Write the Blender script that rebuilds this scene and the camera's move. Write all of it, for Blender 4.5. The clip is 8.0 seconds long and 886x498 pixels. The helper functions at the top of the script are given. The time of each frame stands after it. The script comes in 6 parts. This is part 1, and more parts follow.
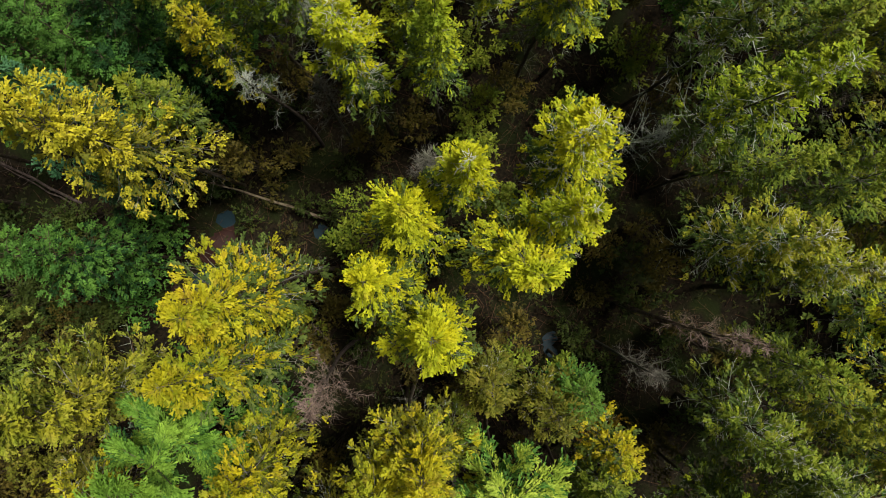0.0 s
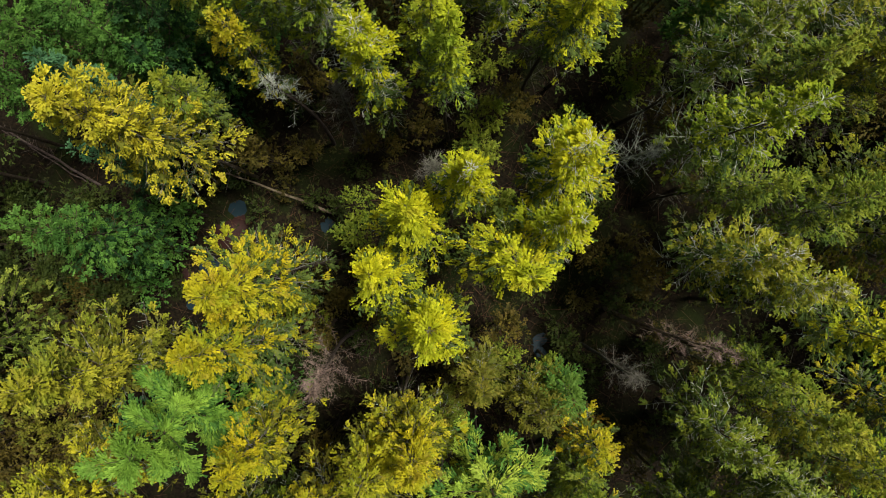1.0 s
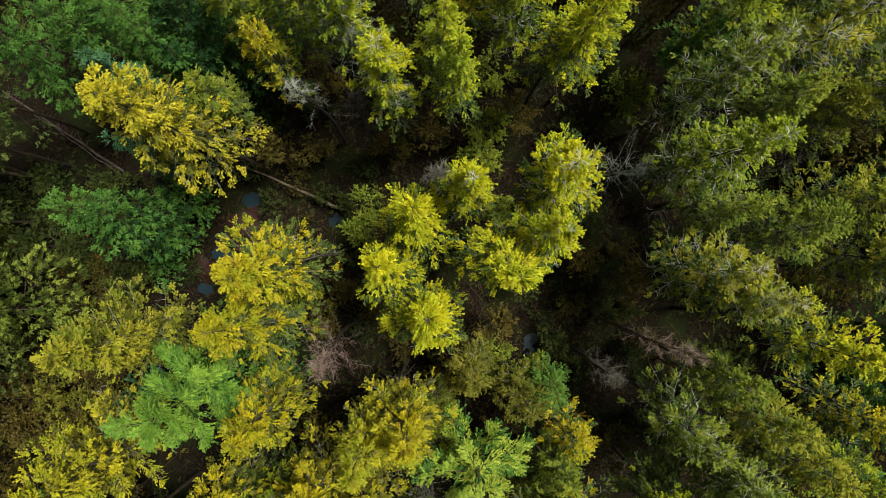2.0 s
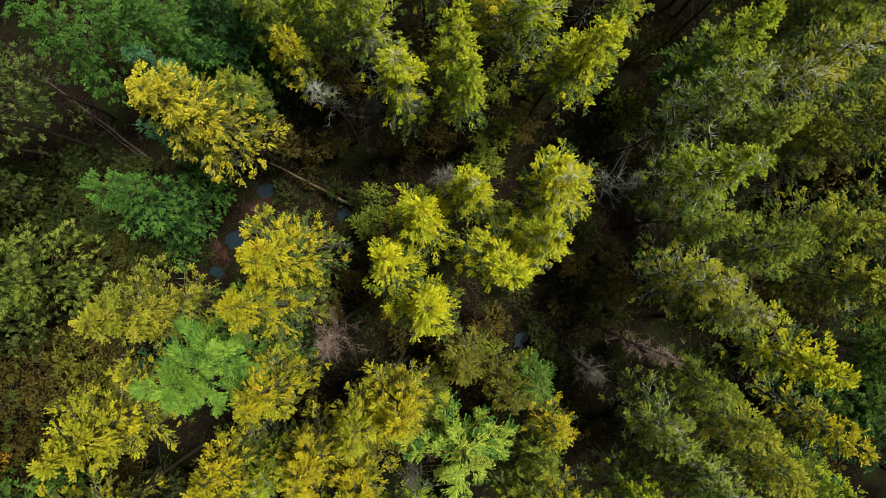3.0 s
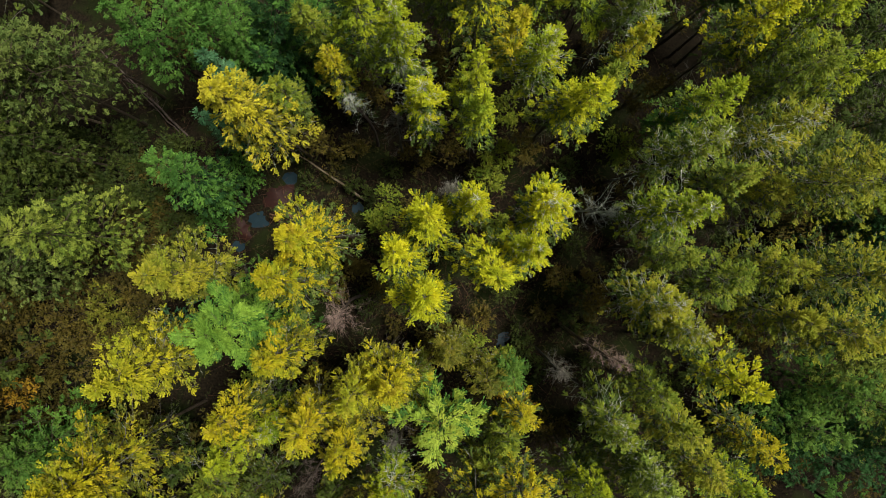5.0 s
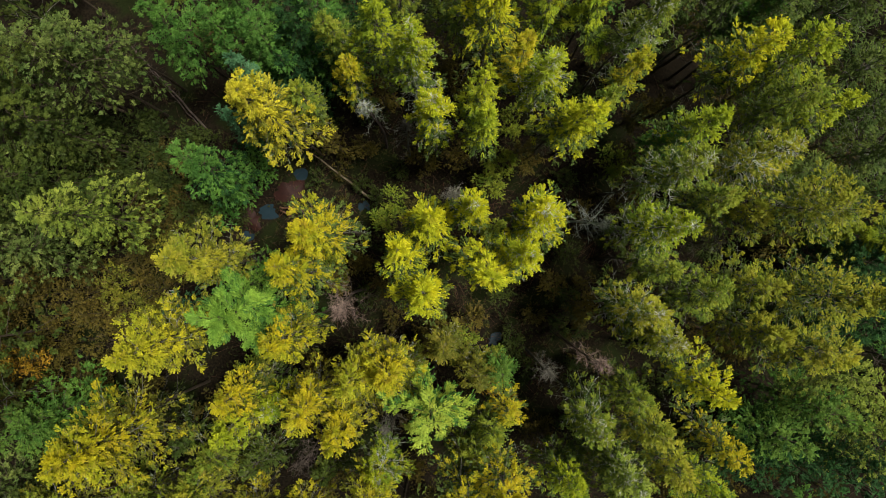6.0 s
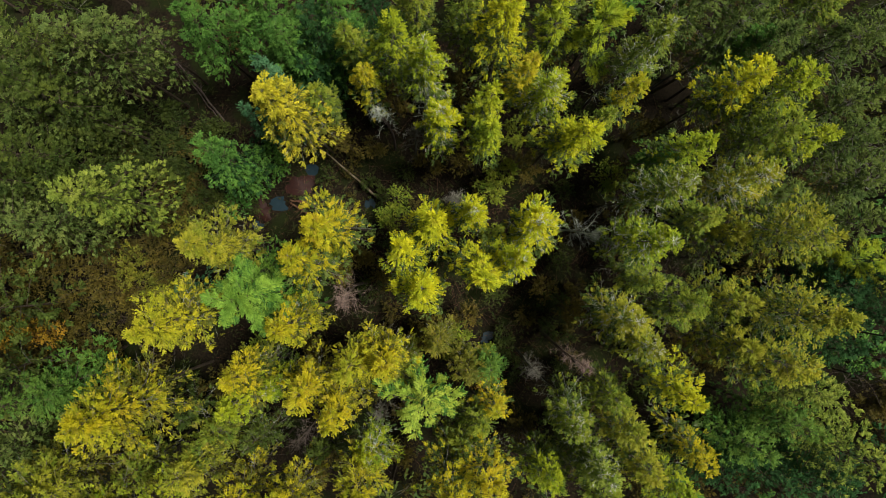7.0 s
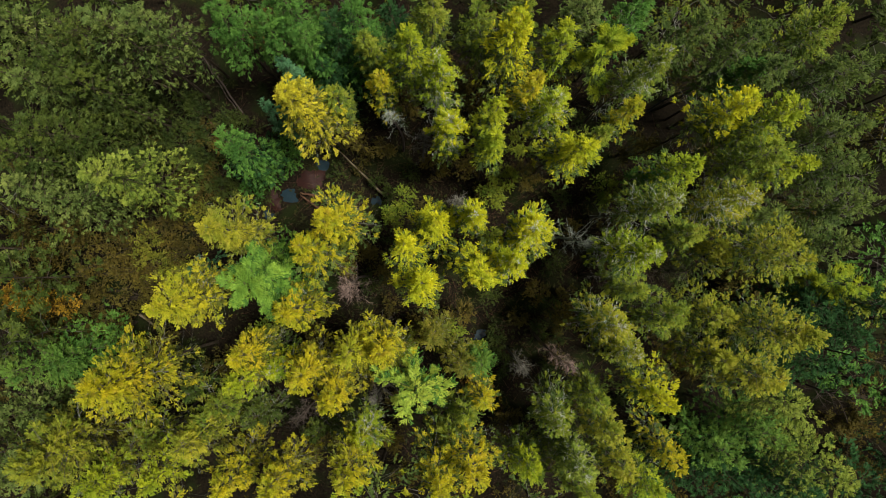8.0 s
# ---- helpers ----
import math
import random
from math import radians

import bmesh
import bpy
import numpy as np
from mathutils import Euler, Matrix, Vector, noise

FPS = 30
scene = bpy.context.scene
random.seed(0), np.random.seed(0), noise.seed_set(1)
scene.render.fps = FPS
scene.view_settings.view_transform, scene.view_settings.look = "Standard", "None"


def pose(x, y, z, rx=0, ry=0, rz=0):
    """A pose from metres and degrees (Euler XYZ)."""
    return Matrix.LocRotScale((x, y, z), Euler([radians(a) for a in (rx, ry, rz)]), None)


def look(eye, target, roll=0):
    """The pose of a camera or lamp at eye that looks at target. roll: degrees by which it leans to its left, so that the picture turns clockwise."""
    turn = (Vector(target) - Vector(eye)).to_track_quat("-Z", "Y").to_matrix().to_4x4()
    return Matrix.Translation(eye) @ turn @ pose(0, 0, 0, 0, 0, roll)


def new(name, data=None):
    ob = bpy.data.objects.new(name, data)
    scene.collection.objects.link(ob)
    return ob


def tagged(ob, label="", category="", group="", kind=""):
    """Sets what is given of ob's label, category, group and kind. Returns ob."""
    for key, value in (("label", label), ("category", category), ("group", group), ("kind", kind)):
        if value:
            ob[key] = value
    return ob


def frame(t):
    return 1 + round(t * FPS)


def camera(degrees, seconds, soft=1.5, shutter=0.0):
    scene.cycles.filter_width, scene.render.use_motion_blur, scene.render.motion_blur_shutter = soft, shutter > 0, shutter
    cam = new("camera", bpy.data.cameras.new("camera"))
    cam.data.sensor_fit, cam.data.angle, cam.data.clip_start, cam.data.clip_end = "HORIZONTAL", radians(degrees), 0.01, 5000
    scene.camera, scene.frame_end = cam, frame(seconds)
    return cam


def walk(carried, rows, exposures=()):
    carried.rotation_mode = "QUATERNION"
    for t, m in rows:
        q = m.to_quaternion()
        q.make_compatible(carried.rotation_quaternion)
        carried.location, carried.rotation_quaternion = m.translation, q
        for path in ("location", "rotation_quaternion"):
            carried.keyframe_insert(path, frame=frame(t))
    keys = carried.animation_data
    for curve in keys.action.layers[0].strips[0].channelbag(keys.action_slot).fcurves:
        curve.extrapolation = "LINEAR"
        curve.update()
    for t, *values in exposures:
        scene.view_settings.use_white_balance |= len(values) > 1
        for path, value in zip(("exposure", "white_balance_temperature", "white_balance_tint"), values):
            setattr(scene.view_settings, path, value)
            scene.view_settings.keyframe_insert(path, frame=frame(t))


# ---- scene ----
cam = camera(72.0, 8.0, soft=0.95)
METRES, EYE, TILT, LEAN, TURN = 18.0, 36.0, -90.0, 0.0, 0.0
ROWS = [
    (0.0, 0.0, 0.0, 0.0, -0.0, 0.0, -0.0),
    (0.5, -0.0009, -0.0452, -0.0009, -0.03, 0.0, -1.69),
    (1.0, -0.0015, -0.0962, -0.0012, -0.04, -0.01, -3.24),
    (1.5, -0.0017, -0.1543, -0.0014, -0.04, -0.0, -4.72),
    (3.0, -0.0052, -0.3415, -0.0109, -0.06, 0.04, -9.69),
    (3.5, -0.0066, -0.4068, -0.012, -0.06, 0.01, -11.34),
    (4.0, -0.0068, -0.472, -0.0124, -0.07, 0.01, -13.04),
    (4.5, -0.0069, -0.5375, -0.0118, -0.09, 0.04, -14.73),
    (6.0, -0.0075, -0.7248, -0.0104, -0.12, 0.14, -19.62),
    (6.5, -0.0075, -0.7913, -0.0097, -0.13, 0.15, -21.32),
    (7.0, -0.0076, -0.8598, -0.0104, -0.15, 0.15, -23.06),
    (7.5, -0.0075, -0.9294, -0.0125, -0.17, 0.16, -24.8),
    (8.0, -0.008, -0.9996, -0.0146, -0.18, 0.16, -26.6),
]
walk(cam, [(t, pose(0, 0, EYE, TILT, LEAN, TURN) @ pose(METRES * x, METRES * y, METRES * z, 90 + pitch, roll, yaw)) for t, x, y, z, yaw, pitch, roll in ROWS], exposures=((0.0, 0.07), (8.0, 0.07)))

# ---- light ----
world = bpy.data.worlds.new("sky")
scene.world = world
world.use_nodes = True
wn = world.node_tree.nodes
sky = wn.new("ShaderNodeTexSky")
sky.sky_type = "NISHITA"
sky.sun_disc = False
SUN_EL, SUN_AZ = radians(68), radians(60)      # height above the horizon; compass way from +y towards +x
sky.sun_elevation, sky.sun_rotation = SUN_EL, SUN_AZ
sky.air_density, sky.dust_density, sky.ozone_density = 1.0, 4.0, 1.0
wn["Background"].inputs["Strength"].default_value = 0.022
world.node_tree.links.new(sky.outputs["Color"], wn["Background"].inputs["Color"])

sun = new("sun", bpy.data.lights.new("sun", "SUN"))
sun.data.energy, sun.data.angle, sun.data.color = 4.95, radians(16), (1.0, 0.95, 0.82)
sun_from = Vector((math.sin(SUN_AZ) * math.cos(SUN_EL), math.cos(SUN_AZ) * math.cos(SUN_EL), math.sin(SUN_EL)))
sun.matrix_world = look(sun_from * 120, (0, 0, 0))


# ---- materials ----
def tree_of(name):
    m = bpy.data.materials.new(name)
    m.use_nodes = True
    nodes, links = m.node_tree.nodes, m.node_tree.links
    bsdf = nodes["Principled BSDF"]
    return m, nodes, links, bsdf


def mix(nodes, links, fac, a, b, blend="MIX"):
    n = nodes.new("ShaderNodeMix")
    n.data_type, n.blend_type = "RGBA", blend
    for sock, v in ((n.inputs[0], fac), (n.inputs[6], a), (n.inputs[7], b)):
        if isinstance(v, bpy.types.NodeSocket):
            links.new(v, sock)
        elif isinstance(v, tuple):
            sock.default_value = (*v, 1)
        else:
            sock.default_value = v
    return n.outputs[2]


def ramp(nodes, links, source, lo, hi):
    n = nodes.new("ShaderNodeMapRange")
    n.inputs[1].default_value, n.inputs[2].default_value = lo, hi
    links.new(source, n.inputs[0])
    return n.outputs[0]


def noise_of(nodes, links, scale, detail=3.0, kind="Object"):
    c = nodes.new("ShaderNodeTexCoord")
    n = nodes.new("ShaderNodeTexNoise")
    n.inputs["Scale"].default_value, n.inputs["Detail"].default_value = scale, detail
    links.new(c.outputs[kind], n.inputs["Vector"])
    return n.outputs["Fac"]


def foliage(name, young, old, dry, through_light=0.2, dry_share=0.16):
    """Leaves: two hues that drift over a crown, tuft by tuft, with some dry ones among them."""
    m, nodes, links, bsdf = tree_of(name)
    geo, info = nodes.new("ShaderNodeNewGeometry"), nodes.new("ShaderNodeObjectInfo")
    patch = ramp(nodes, links, noise_of(nodes, links, 0.55, 2.0), 0.36, 0.64)
    colour = mix(nodes, links, patch, old, young)
    tuft = mix(nodes, links, geo.outputs["Random Per Island"], (0.72, 0.75, 0.7), (1.24, 1.21, 1.16))
    colour = mix(nodes, links, 1.0, colour, tuft, "MULTIPLY")
    clump = mix(nodes, links, ramp(nodes, links, noise_of(nodes, links, 2.6, 2.0), 0.35, 0.65), (0.76, 0.8, 0.76), (1.18, 1.15, 1.14))
    colour = mix(nodes, links, 1.0, colour, clump, "MULTIPLY")
    drying = ramp(nodes, links, noise_of(nodes, links, 2.3, 4.0), 0.66 - dry_share, 0.86 - dry_share)
    part_dry = nodes.new("ShaderNodeMath")
    part_dry.operation = "MULTIPLY"
    part_dry.inputs[1].default_value = 0.55
    links.new(drying, part_dry.inputs[0])
    colour = mix(nodes, links, part_dry.outputs[0], colour, dry)
    each = mix(nodes, links, info.outputs["Random"], (0.86, 0.9, 0.9), (1.12, 1.08, 1.1))
    colour = mix(nodes, links, 1.0, colour, each, "MULTIPLY")
    links.new(colour, bsdf.inputs["Base Color"])
    bsdf.inputs["Roughness"].default_value = 0.62
    bsdf.inputs["Specular IOR Level"].default_value = 0.14
    glow = nodes.new("ShaderNodeBsdfTranslucent")
    links.new(mix(nodes, links, 1.0, colour, (1.05, 1.1, 0.7), "MULTIPLY"), glow.inputs["Color"])
    both = nodes.new("ShaderNodeMixShader")
    both.inputs[0].default_value = through_light
    links.new(bsdf.outputs[0], both.inputs[1])
    links.new(glow.outputs[0], both.inputs[2])
    links.new(both.outputs[0], nodes["Material Output"].inputs["Surface"])
    return m


def bark(name, a, b, scale=9.0, rough=0.9):
    m, nodes, links, bsdf = tree_of(name)
    f = ramp(nodes, links, noise_of(nodes, links, scale, 6.0), 0.35, 0.65)
    big = ramp(nodes, links, noise_of(nodes, links, 0.9, 2.0), 0.3, 0.7)
    colour = mix(nodes, links, f, a, b)
    colour = mix(nodes, links, big, colour, mix(nodes, links, 1.0, colour, (0.8, 0.9, 0.75), "MULTIPLY"))
    links.new(colour, bsdf.inputs["Base Color"])
    bsdf.inputs["Roughness"].default_value = rough
    bsdf.inputs["Specular IOR Level"].default_value = 0.12
    bump = nodes.new("ShaderNodeBump")
    bump.inputs["Strength"].default_value, bump.inputs["Distance"].default_value = 0.6, 0.02
    links.new(f, bump.inputs["Height"])
    links.new(bump.outputs[0], bsdf.inputs["Normal"])
    return m


LEAF = {
    "gold": foliage("gold_needles", (0.505, 0.435, 0.014), (0.32, 0.36, 0.02), (0.48, 0.34, 0.05)),
    "amber": foliage("amber_needles", (0.66, 0.57, 0.035), (0.48, 0.45, 0.035), (0.6, 0.46, 0.08)),
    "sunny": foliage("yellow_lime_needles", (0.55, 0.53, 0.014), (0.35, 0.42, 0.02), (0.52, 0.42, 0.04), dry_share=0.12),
    "lime": foliage("lime_needles", (0.37, 0.42, 0.018), (0.2, 0.30, 0.024), (0.42, 0.40, 0.045), dry_share=0.1),
    "straw": foliage("straw_yellow_needles", (0.45, 0.43, 0.02), (0.29, 0.34, 0.022), (0.46, 0.38, 0.05)),
    "khaki": foliage("khaki_needles", (0.36, 0.355, 0.028), (0.2, 0.26, 0.026), (0.4, 0.34, 0.06)),
    "olive": foliage("olive_needles", (0.25, 0.3, 0.028), (0.125, 0.2, 0.027), (0.33, 0.32, 0.05)),
    "green": foliage("green_needles", (0.12, 0.26, 0.045), (0.058, 0.155, 0.03), (0.16, 0.23, 0.045), dry_share=0.05),
    "fresh": foliage("fresh_green_needles", (0.265, 0.43, 0.058), (0.14, 0.285, 0.04), (0.34, 0.43, 0.1), dry_share=0.05),
    "emerald": foliage("emerald_needles", (0.12, 0.265, 0.044), (0.058, 0.155, 0.032), (0.2, 0.33, 0.08), dry_share=0.05),
    "fern": foliage("bright_fern_green_needles", (0.44, 0.53, 0.075), (0.26, 0.39, 0.05), (0.38, 0.42, 0.08), dry_share=0.05),
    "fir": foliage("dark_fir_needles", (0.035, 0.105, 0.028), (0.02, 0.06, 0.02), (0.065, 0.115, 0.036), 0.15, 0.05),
    "teal": foliage("blue_green_needles", (0.12, 0.26, 0.13), (0.05, 0.15, 0.07), (0.13, 0.23, 0.11), 0.2, 0.05),
    "sage": foliage("sage_leaves", (0.2, 0.255, 0.065), (0.1, 0.16, 0.042), (0.28, 0.31, 0.1), dry_share=0.08),
    # for less-lit trees: the missing light is taken out of the leaf colour
    "dusk": foliage("shade_dulled_green_needles", (0.105, 0.145, 0.024), (0.05, 0.085, 0.018), (0.16, 0.17, 0.04), dry_share=0.08),
    # darkened olive for undergrowth: the shade under the trees is in this colour
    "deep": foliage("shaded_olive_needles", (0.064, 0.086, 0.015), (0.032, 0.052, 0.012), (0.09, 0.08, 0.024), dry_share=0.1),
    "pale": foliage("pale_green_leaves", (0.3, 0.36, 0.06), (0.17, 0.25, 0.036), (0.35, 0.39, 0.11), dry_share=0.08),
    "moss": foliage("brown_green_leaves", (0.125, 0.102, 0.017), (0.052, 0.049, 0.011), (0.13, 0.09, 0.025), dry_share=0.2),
    # inner boughs and dim edge trees: shade is part of this lowered colour
    "mid": foliage("shade_dulled_blue_green_needles", (0.13, 0.18, 0.036), (0.066, 0.112, 0.03), (0.2, 0.22, 0.06), dry_share=0.08),
    "honey": foliage("honey_gold_needles", (0.52, 0.44, 0.014), (0.33, 0.37, 0.02), (0.5, 0.34, 0.05)),
    "leafy": foliage("leaf_green_needles", (0.155, 0.27, 0.042), (0.075, 0.165, 0.032), (0.2, 0.27, 0.05), dry_share=0.05),
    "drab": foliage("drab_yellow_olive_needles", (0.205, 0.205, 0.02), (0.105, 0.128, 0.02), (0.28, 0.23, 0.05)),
    # litter and herbs: shade of the gaps is mixed into both low colours
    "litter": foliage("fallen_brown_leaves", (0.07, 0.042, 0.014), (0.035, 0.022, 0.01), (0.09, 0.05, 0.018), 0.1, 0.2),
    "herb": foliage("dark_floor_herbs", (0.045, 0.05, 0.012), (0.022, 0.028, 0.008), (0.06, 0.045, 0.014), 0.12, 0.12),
    "rust": foliage("rust_leaves", (0.44, 0.28, 0.022), (0.27, 0.18, 0.02), (0.4, 0.17, 0.03), dry_share=0.22),
}
# leaf of the lower boughs: greener needles, also darkened for shade inside the crown
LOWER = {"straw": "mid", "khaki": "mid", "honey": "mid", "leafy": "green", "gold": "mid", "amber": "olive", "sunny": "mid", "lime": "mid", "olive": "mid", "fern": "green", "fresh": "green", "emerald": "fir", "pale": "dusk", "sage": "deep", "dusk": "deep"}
BARK = bark("conifer_bark", (0.05, 0.038, 0.03), (0.12, 0.09, 0.07))
TWIG = bark("grey_twigs", (0.08, 0.073, 0.066), (0.22, 0.2, 0.185), 4.0)
PALE_TWIG = bark("silver_twigs", (0.4, 0.38, 0.36), (0.66, 0.64, 0.6), 4.0)
LICHEN = bark("lichen_grey_twigs", (0.26, 0.27, 0.25), (0.54, 0.56, 0.51), 4.0)
DEAD = bark("dead_wood", (0.05, 0.037, 0.035), (0.14, 0.105, 0.1), 5.0)
ROSE_DEAD = bark("reddish_dead_wood", (0.1, 0.066, 0.06), (0.4, 0.28, 0.26), 5.0)
LOG = bark("weathered_log", (0.1, 0.07, 0.05), (0.22, 0.17, 0.13), 5.0)
RED_LOG = bark("rotten_red_log", (0.06, 0.026, 0.018), (0.14, 0.075, 0.05), 5.0)


def forest_floor():
    m, nodes, links, bsdf = tree_of("forest_floor")
    # soil and moss colours set very low to carry the canopy's shade
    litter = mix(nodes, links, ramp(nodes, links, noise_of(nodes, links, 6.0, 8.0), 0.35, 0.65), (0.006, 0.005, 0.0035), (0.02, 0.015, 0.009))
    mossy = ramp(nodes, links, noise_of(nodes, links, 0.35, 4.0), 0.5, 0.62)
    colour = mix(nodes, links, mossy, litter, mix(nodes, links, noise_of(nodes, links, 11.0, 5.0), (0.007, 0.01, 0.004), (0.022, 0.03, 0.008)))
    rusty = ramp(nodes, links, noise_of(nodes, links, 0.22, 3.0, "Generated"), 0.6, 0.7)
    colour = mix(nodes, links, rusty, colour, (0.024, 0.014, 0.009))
    links.new(colour, bsdf.inputs["Base Color"])
    bsdf.inputs["Roughness"].default_value = 0.95
    bsdf.inputs["Specular IOR Level"].default_value = 0.08
    bump = nodes.new("ShaderNodeBump")
    bump.inputs["Strength"].default_value, bump.inputs["Distance"].default_value = 0.8, 0.06
    links.new(noise_of(nodes, links, 9.0, 8.0), bump.inputs["Height"])
    links.new(bump.outputs[0], bsdf.inputs["Normal"])
    return m


def pond_water():
    m, nodes, links, bsdf = tree_of("pond_water")
    links.new(mix(nodes, links, noise_of(nodes, links, 1.6, 3.0), (0.008, 0.018, 0.024), (0.02, 0.04, 0.055)), bsdf.inputs["Base Color"])
    bsdf.inputs["Roughness"].default_value = 0.3
    bsdf.inputs["IOR"].default_value = 1.33
    bsdf.inputs["Specular IOR Level"].default_value = 0.3
    bump = nodes.new("ShaderNodeBump")
    bump.inputs["Strength"].default_value, bump.inputs["Distance"].default_value = 0.15, 0.01
    links.new(noise_of(nodes, links, 5.0, 2.0), bump.inputs["Height"])
    links.new(bump.outputs[0], bsdf.inputs["Normal"])
    return m


FLOOR, WATER = forest_floor(), pond_water()


# ---- building helpers ----
def mesh_of(name, verts, faces, material, smooth=False):
    """A mesh from an array of places and an array of triangles."""
    me = bpy.data.meshes.new(name)
    v, f = np.asarray(verts, np.float32), np.asarray(faces, np.int32)
    me.vertices.add(len(v))
    me.vertices.foreach_set("co", v.ravel())
    me.loops.add(f.size)
    me.loops.foreach_set("vertex_index", f.ravel())
    me.polygons.add(len(f))
    me.polygons.foreach_set("loop_start", np.arange(0, f.size, f.shape[1], dtype=np.int32))
    me.polygons.foreach_set("use_smooth", np.full(len(f), smooth))
    me.materials.append(material)
    me.update(calc_edges=True)
    return me


def part(name, verts, faces, material, parent, label="", smooth=False):
    ob = new(name, mesh_of(name, verts, faces, material, smooth))
    ob.parent = parent
    return tagged(ob, label)


def unit(v):
    return v / np.maximum(np.linalg.norm(v, axis=-1, keepdims=True), 1e-6)


def tubes(lines, radii, sides=3):
    """Tapered tubes along n lines of k places: lines (n, k, 3), radii (n, k)."""
    n, k, _ = lines.shape
    way = unit(np.gradient(lines, axis=1))
    ref = np.where(np.abs(way[..., 2:3]) > 0.9, np.array((1.0, 0, 0)), np.array((0, 0, 1.0)))
    a = unit(np.cross(way, ref))
    b = np.cross(way, a)
    turn = np.arange(sides) * 2 * np.pi / sides
    ring = a[:, :, None] * np.cos(turn)[:, None] + b[:, :, None] * np.sin(turn)[:, None]
    verts = (lines[:, :, None] + ring * radii[:, :, None, None]).reshape(-1, 3)
    i = np.arange(n)[:, None, None] * k * sides
    j = np.arange(k - 1)[None, :, None] * sides
    s = np.arange(sides)[None, None, :]
    p, q = i + j + s, i + j + (s + 1) % sides
    quads = np.stack((p, q, q + sides, p + sides), -1).reshape(-1, 4)
    return verts, np.concatenate((quads[:, [0, 1, 2]], quads[:, [0, 2, 3]]))


def sprays(rng, at, way, up, length, wide=0.3, curl=0.22, steps=4):
    """Feathered twig ends with a toothed outline, from places at, along way, facing up: one island each."""
    n = len(at)
    way = unit(way)
    side = unit(np.cross(way, up))
    face = np.cross(side, way)
    f = np.linspace(0, 1, steps + 1)[None, :] * np.ones((n, 1))
    bow = rng.normal(0, 0.16, (n, 1))
    fall = rng.normal(0.12, curl, (n, 1))
    axis = at[:, None] + way[:, None] * (length[:, None] * f)[..., None]
    axis = axis + side[:, None] * (length[:, None] * bow * f ** 2)[..., None] - face[:, None] * (length[:, None] * fall * f ** 2)[..., None]
    taper = np.sin(np.linspace(0.7, 2.5, steps))[None, :]
    parts = [axis]
    for sign in (-1, 1):
        w = length[:, None] * wide * taper * rng.uniform(0.75, 1.15, (n, steps))
        tooth = axis[:, 1:] + side[:, None] * (sign * w)[..., None] + way[:, None] * (length[:, None] * rng.uniform(-0.04, 0.12, (n, steps)))[..., None]
        parts.append(tooth + face[:, None] * (w * rng.normal(-0.1, 0.4, (n, steps)))[..., None])
    verts = np.concatenate(parts, 1).reshape(-1, 3)
    base = np.arange(n)[:, None] * (3 * steps + 1)
    i = np.arange(steps)[None, :]
    l = np.stack((base + i, base + steps + 1 + i, base + i + 1), -1).reshape(-1, 3)
    r = np.stack((base + i, base + i + 1, base + 2 * steps + 1 + i), -1).reshape(-1, 3)
    return verts, np.concatenate((l, r))


def stem_line(rng, height, lean, k=9):
    """A trunk's middle line, slightly bent."""
    z = np.linspace(0, 1, k)
    bend = rng.normal(0, 0.012, (2,)) * height
    x = lean[0] * z + bend[0] * np.sin(z * 5)
    y = lean[1] * z + bend[1] * np.sin(z * 4)
    line = np.stack((x, y, z * height), -1)
    line[:, :2] -= line[-1, :2]
    return line


def along(line, f):
    """Places at the fractions f of a line with even steps."""
    k = len(line) - 1
    g = np.clip(f, 0, 1) * k
    i = np.minimum(g.astype(int), k - 1)
    w = (g - i)[..., None]
    return line[i] * (1 - w) + line[i + 1] * w


def boughs(rng, line, n, start, length, rise, sag, k=5):
    """n boughs round a trunk: their lines (n, k, 3), lengths and outward and sideways directions."""
    u = np.sort(rng.uniform(0, 1, n)) ** 0.72
    az = np.arange(n) * 2.399963 + rng.normal(0, 0.4, n)
    t = 1 - u
    lump = 1 + 0.14 * np.sin(az + rng.uniform(0, 6.3)) + 0.1 * np.sin(2 * az + rng.uniform(0, 6.3))
    reach = length(t) * lump * rng.uniform(0.6, 1.25, n)
    root = along(line, start + (1 - start) * u * 0.985)
    out = np.stack((np.cos(az), np.sin(az), 0 * az), -1)
    side = np.stack((-np.sin(az), np.cos(az), 0 * az), -1)
    s = np.linspace(0, 1, k)
    up = rise(t) + rng.normal(0, 0.12, n)
    droop = sag * (0.4 + 0.8 * t)
    z = reach[:, None] * (np.sin(up)[:, None] * s - droop[:, None] * s ** 2 + 0.35 * droop[:, None] * s ** 4)
    r = reach[:, None] * np.cos(up)[:, None] * s
    wave = rng.normal(0, 0.06, n)[:, None] * reach[:, None] * np.sin(s * 4)
    lines = root[:, None] + out[:, None] * r[..., None] + side[:, None] * wave[..., None]
    lines[..., 2] += z
    return lines, reach, out, side, t


def on_lines(lines, pick, s):
    """Places at the fractions s of the picked lines of five places."""
    g = np.clip(s, 0, 1) * 4
    i = np.minimum(g.astype(int), 3)
    w = (g - i)[:, None]
    return lines[pick, i] * (1 - w) + lines[pick, i + 1] * w


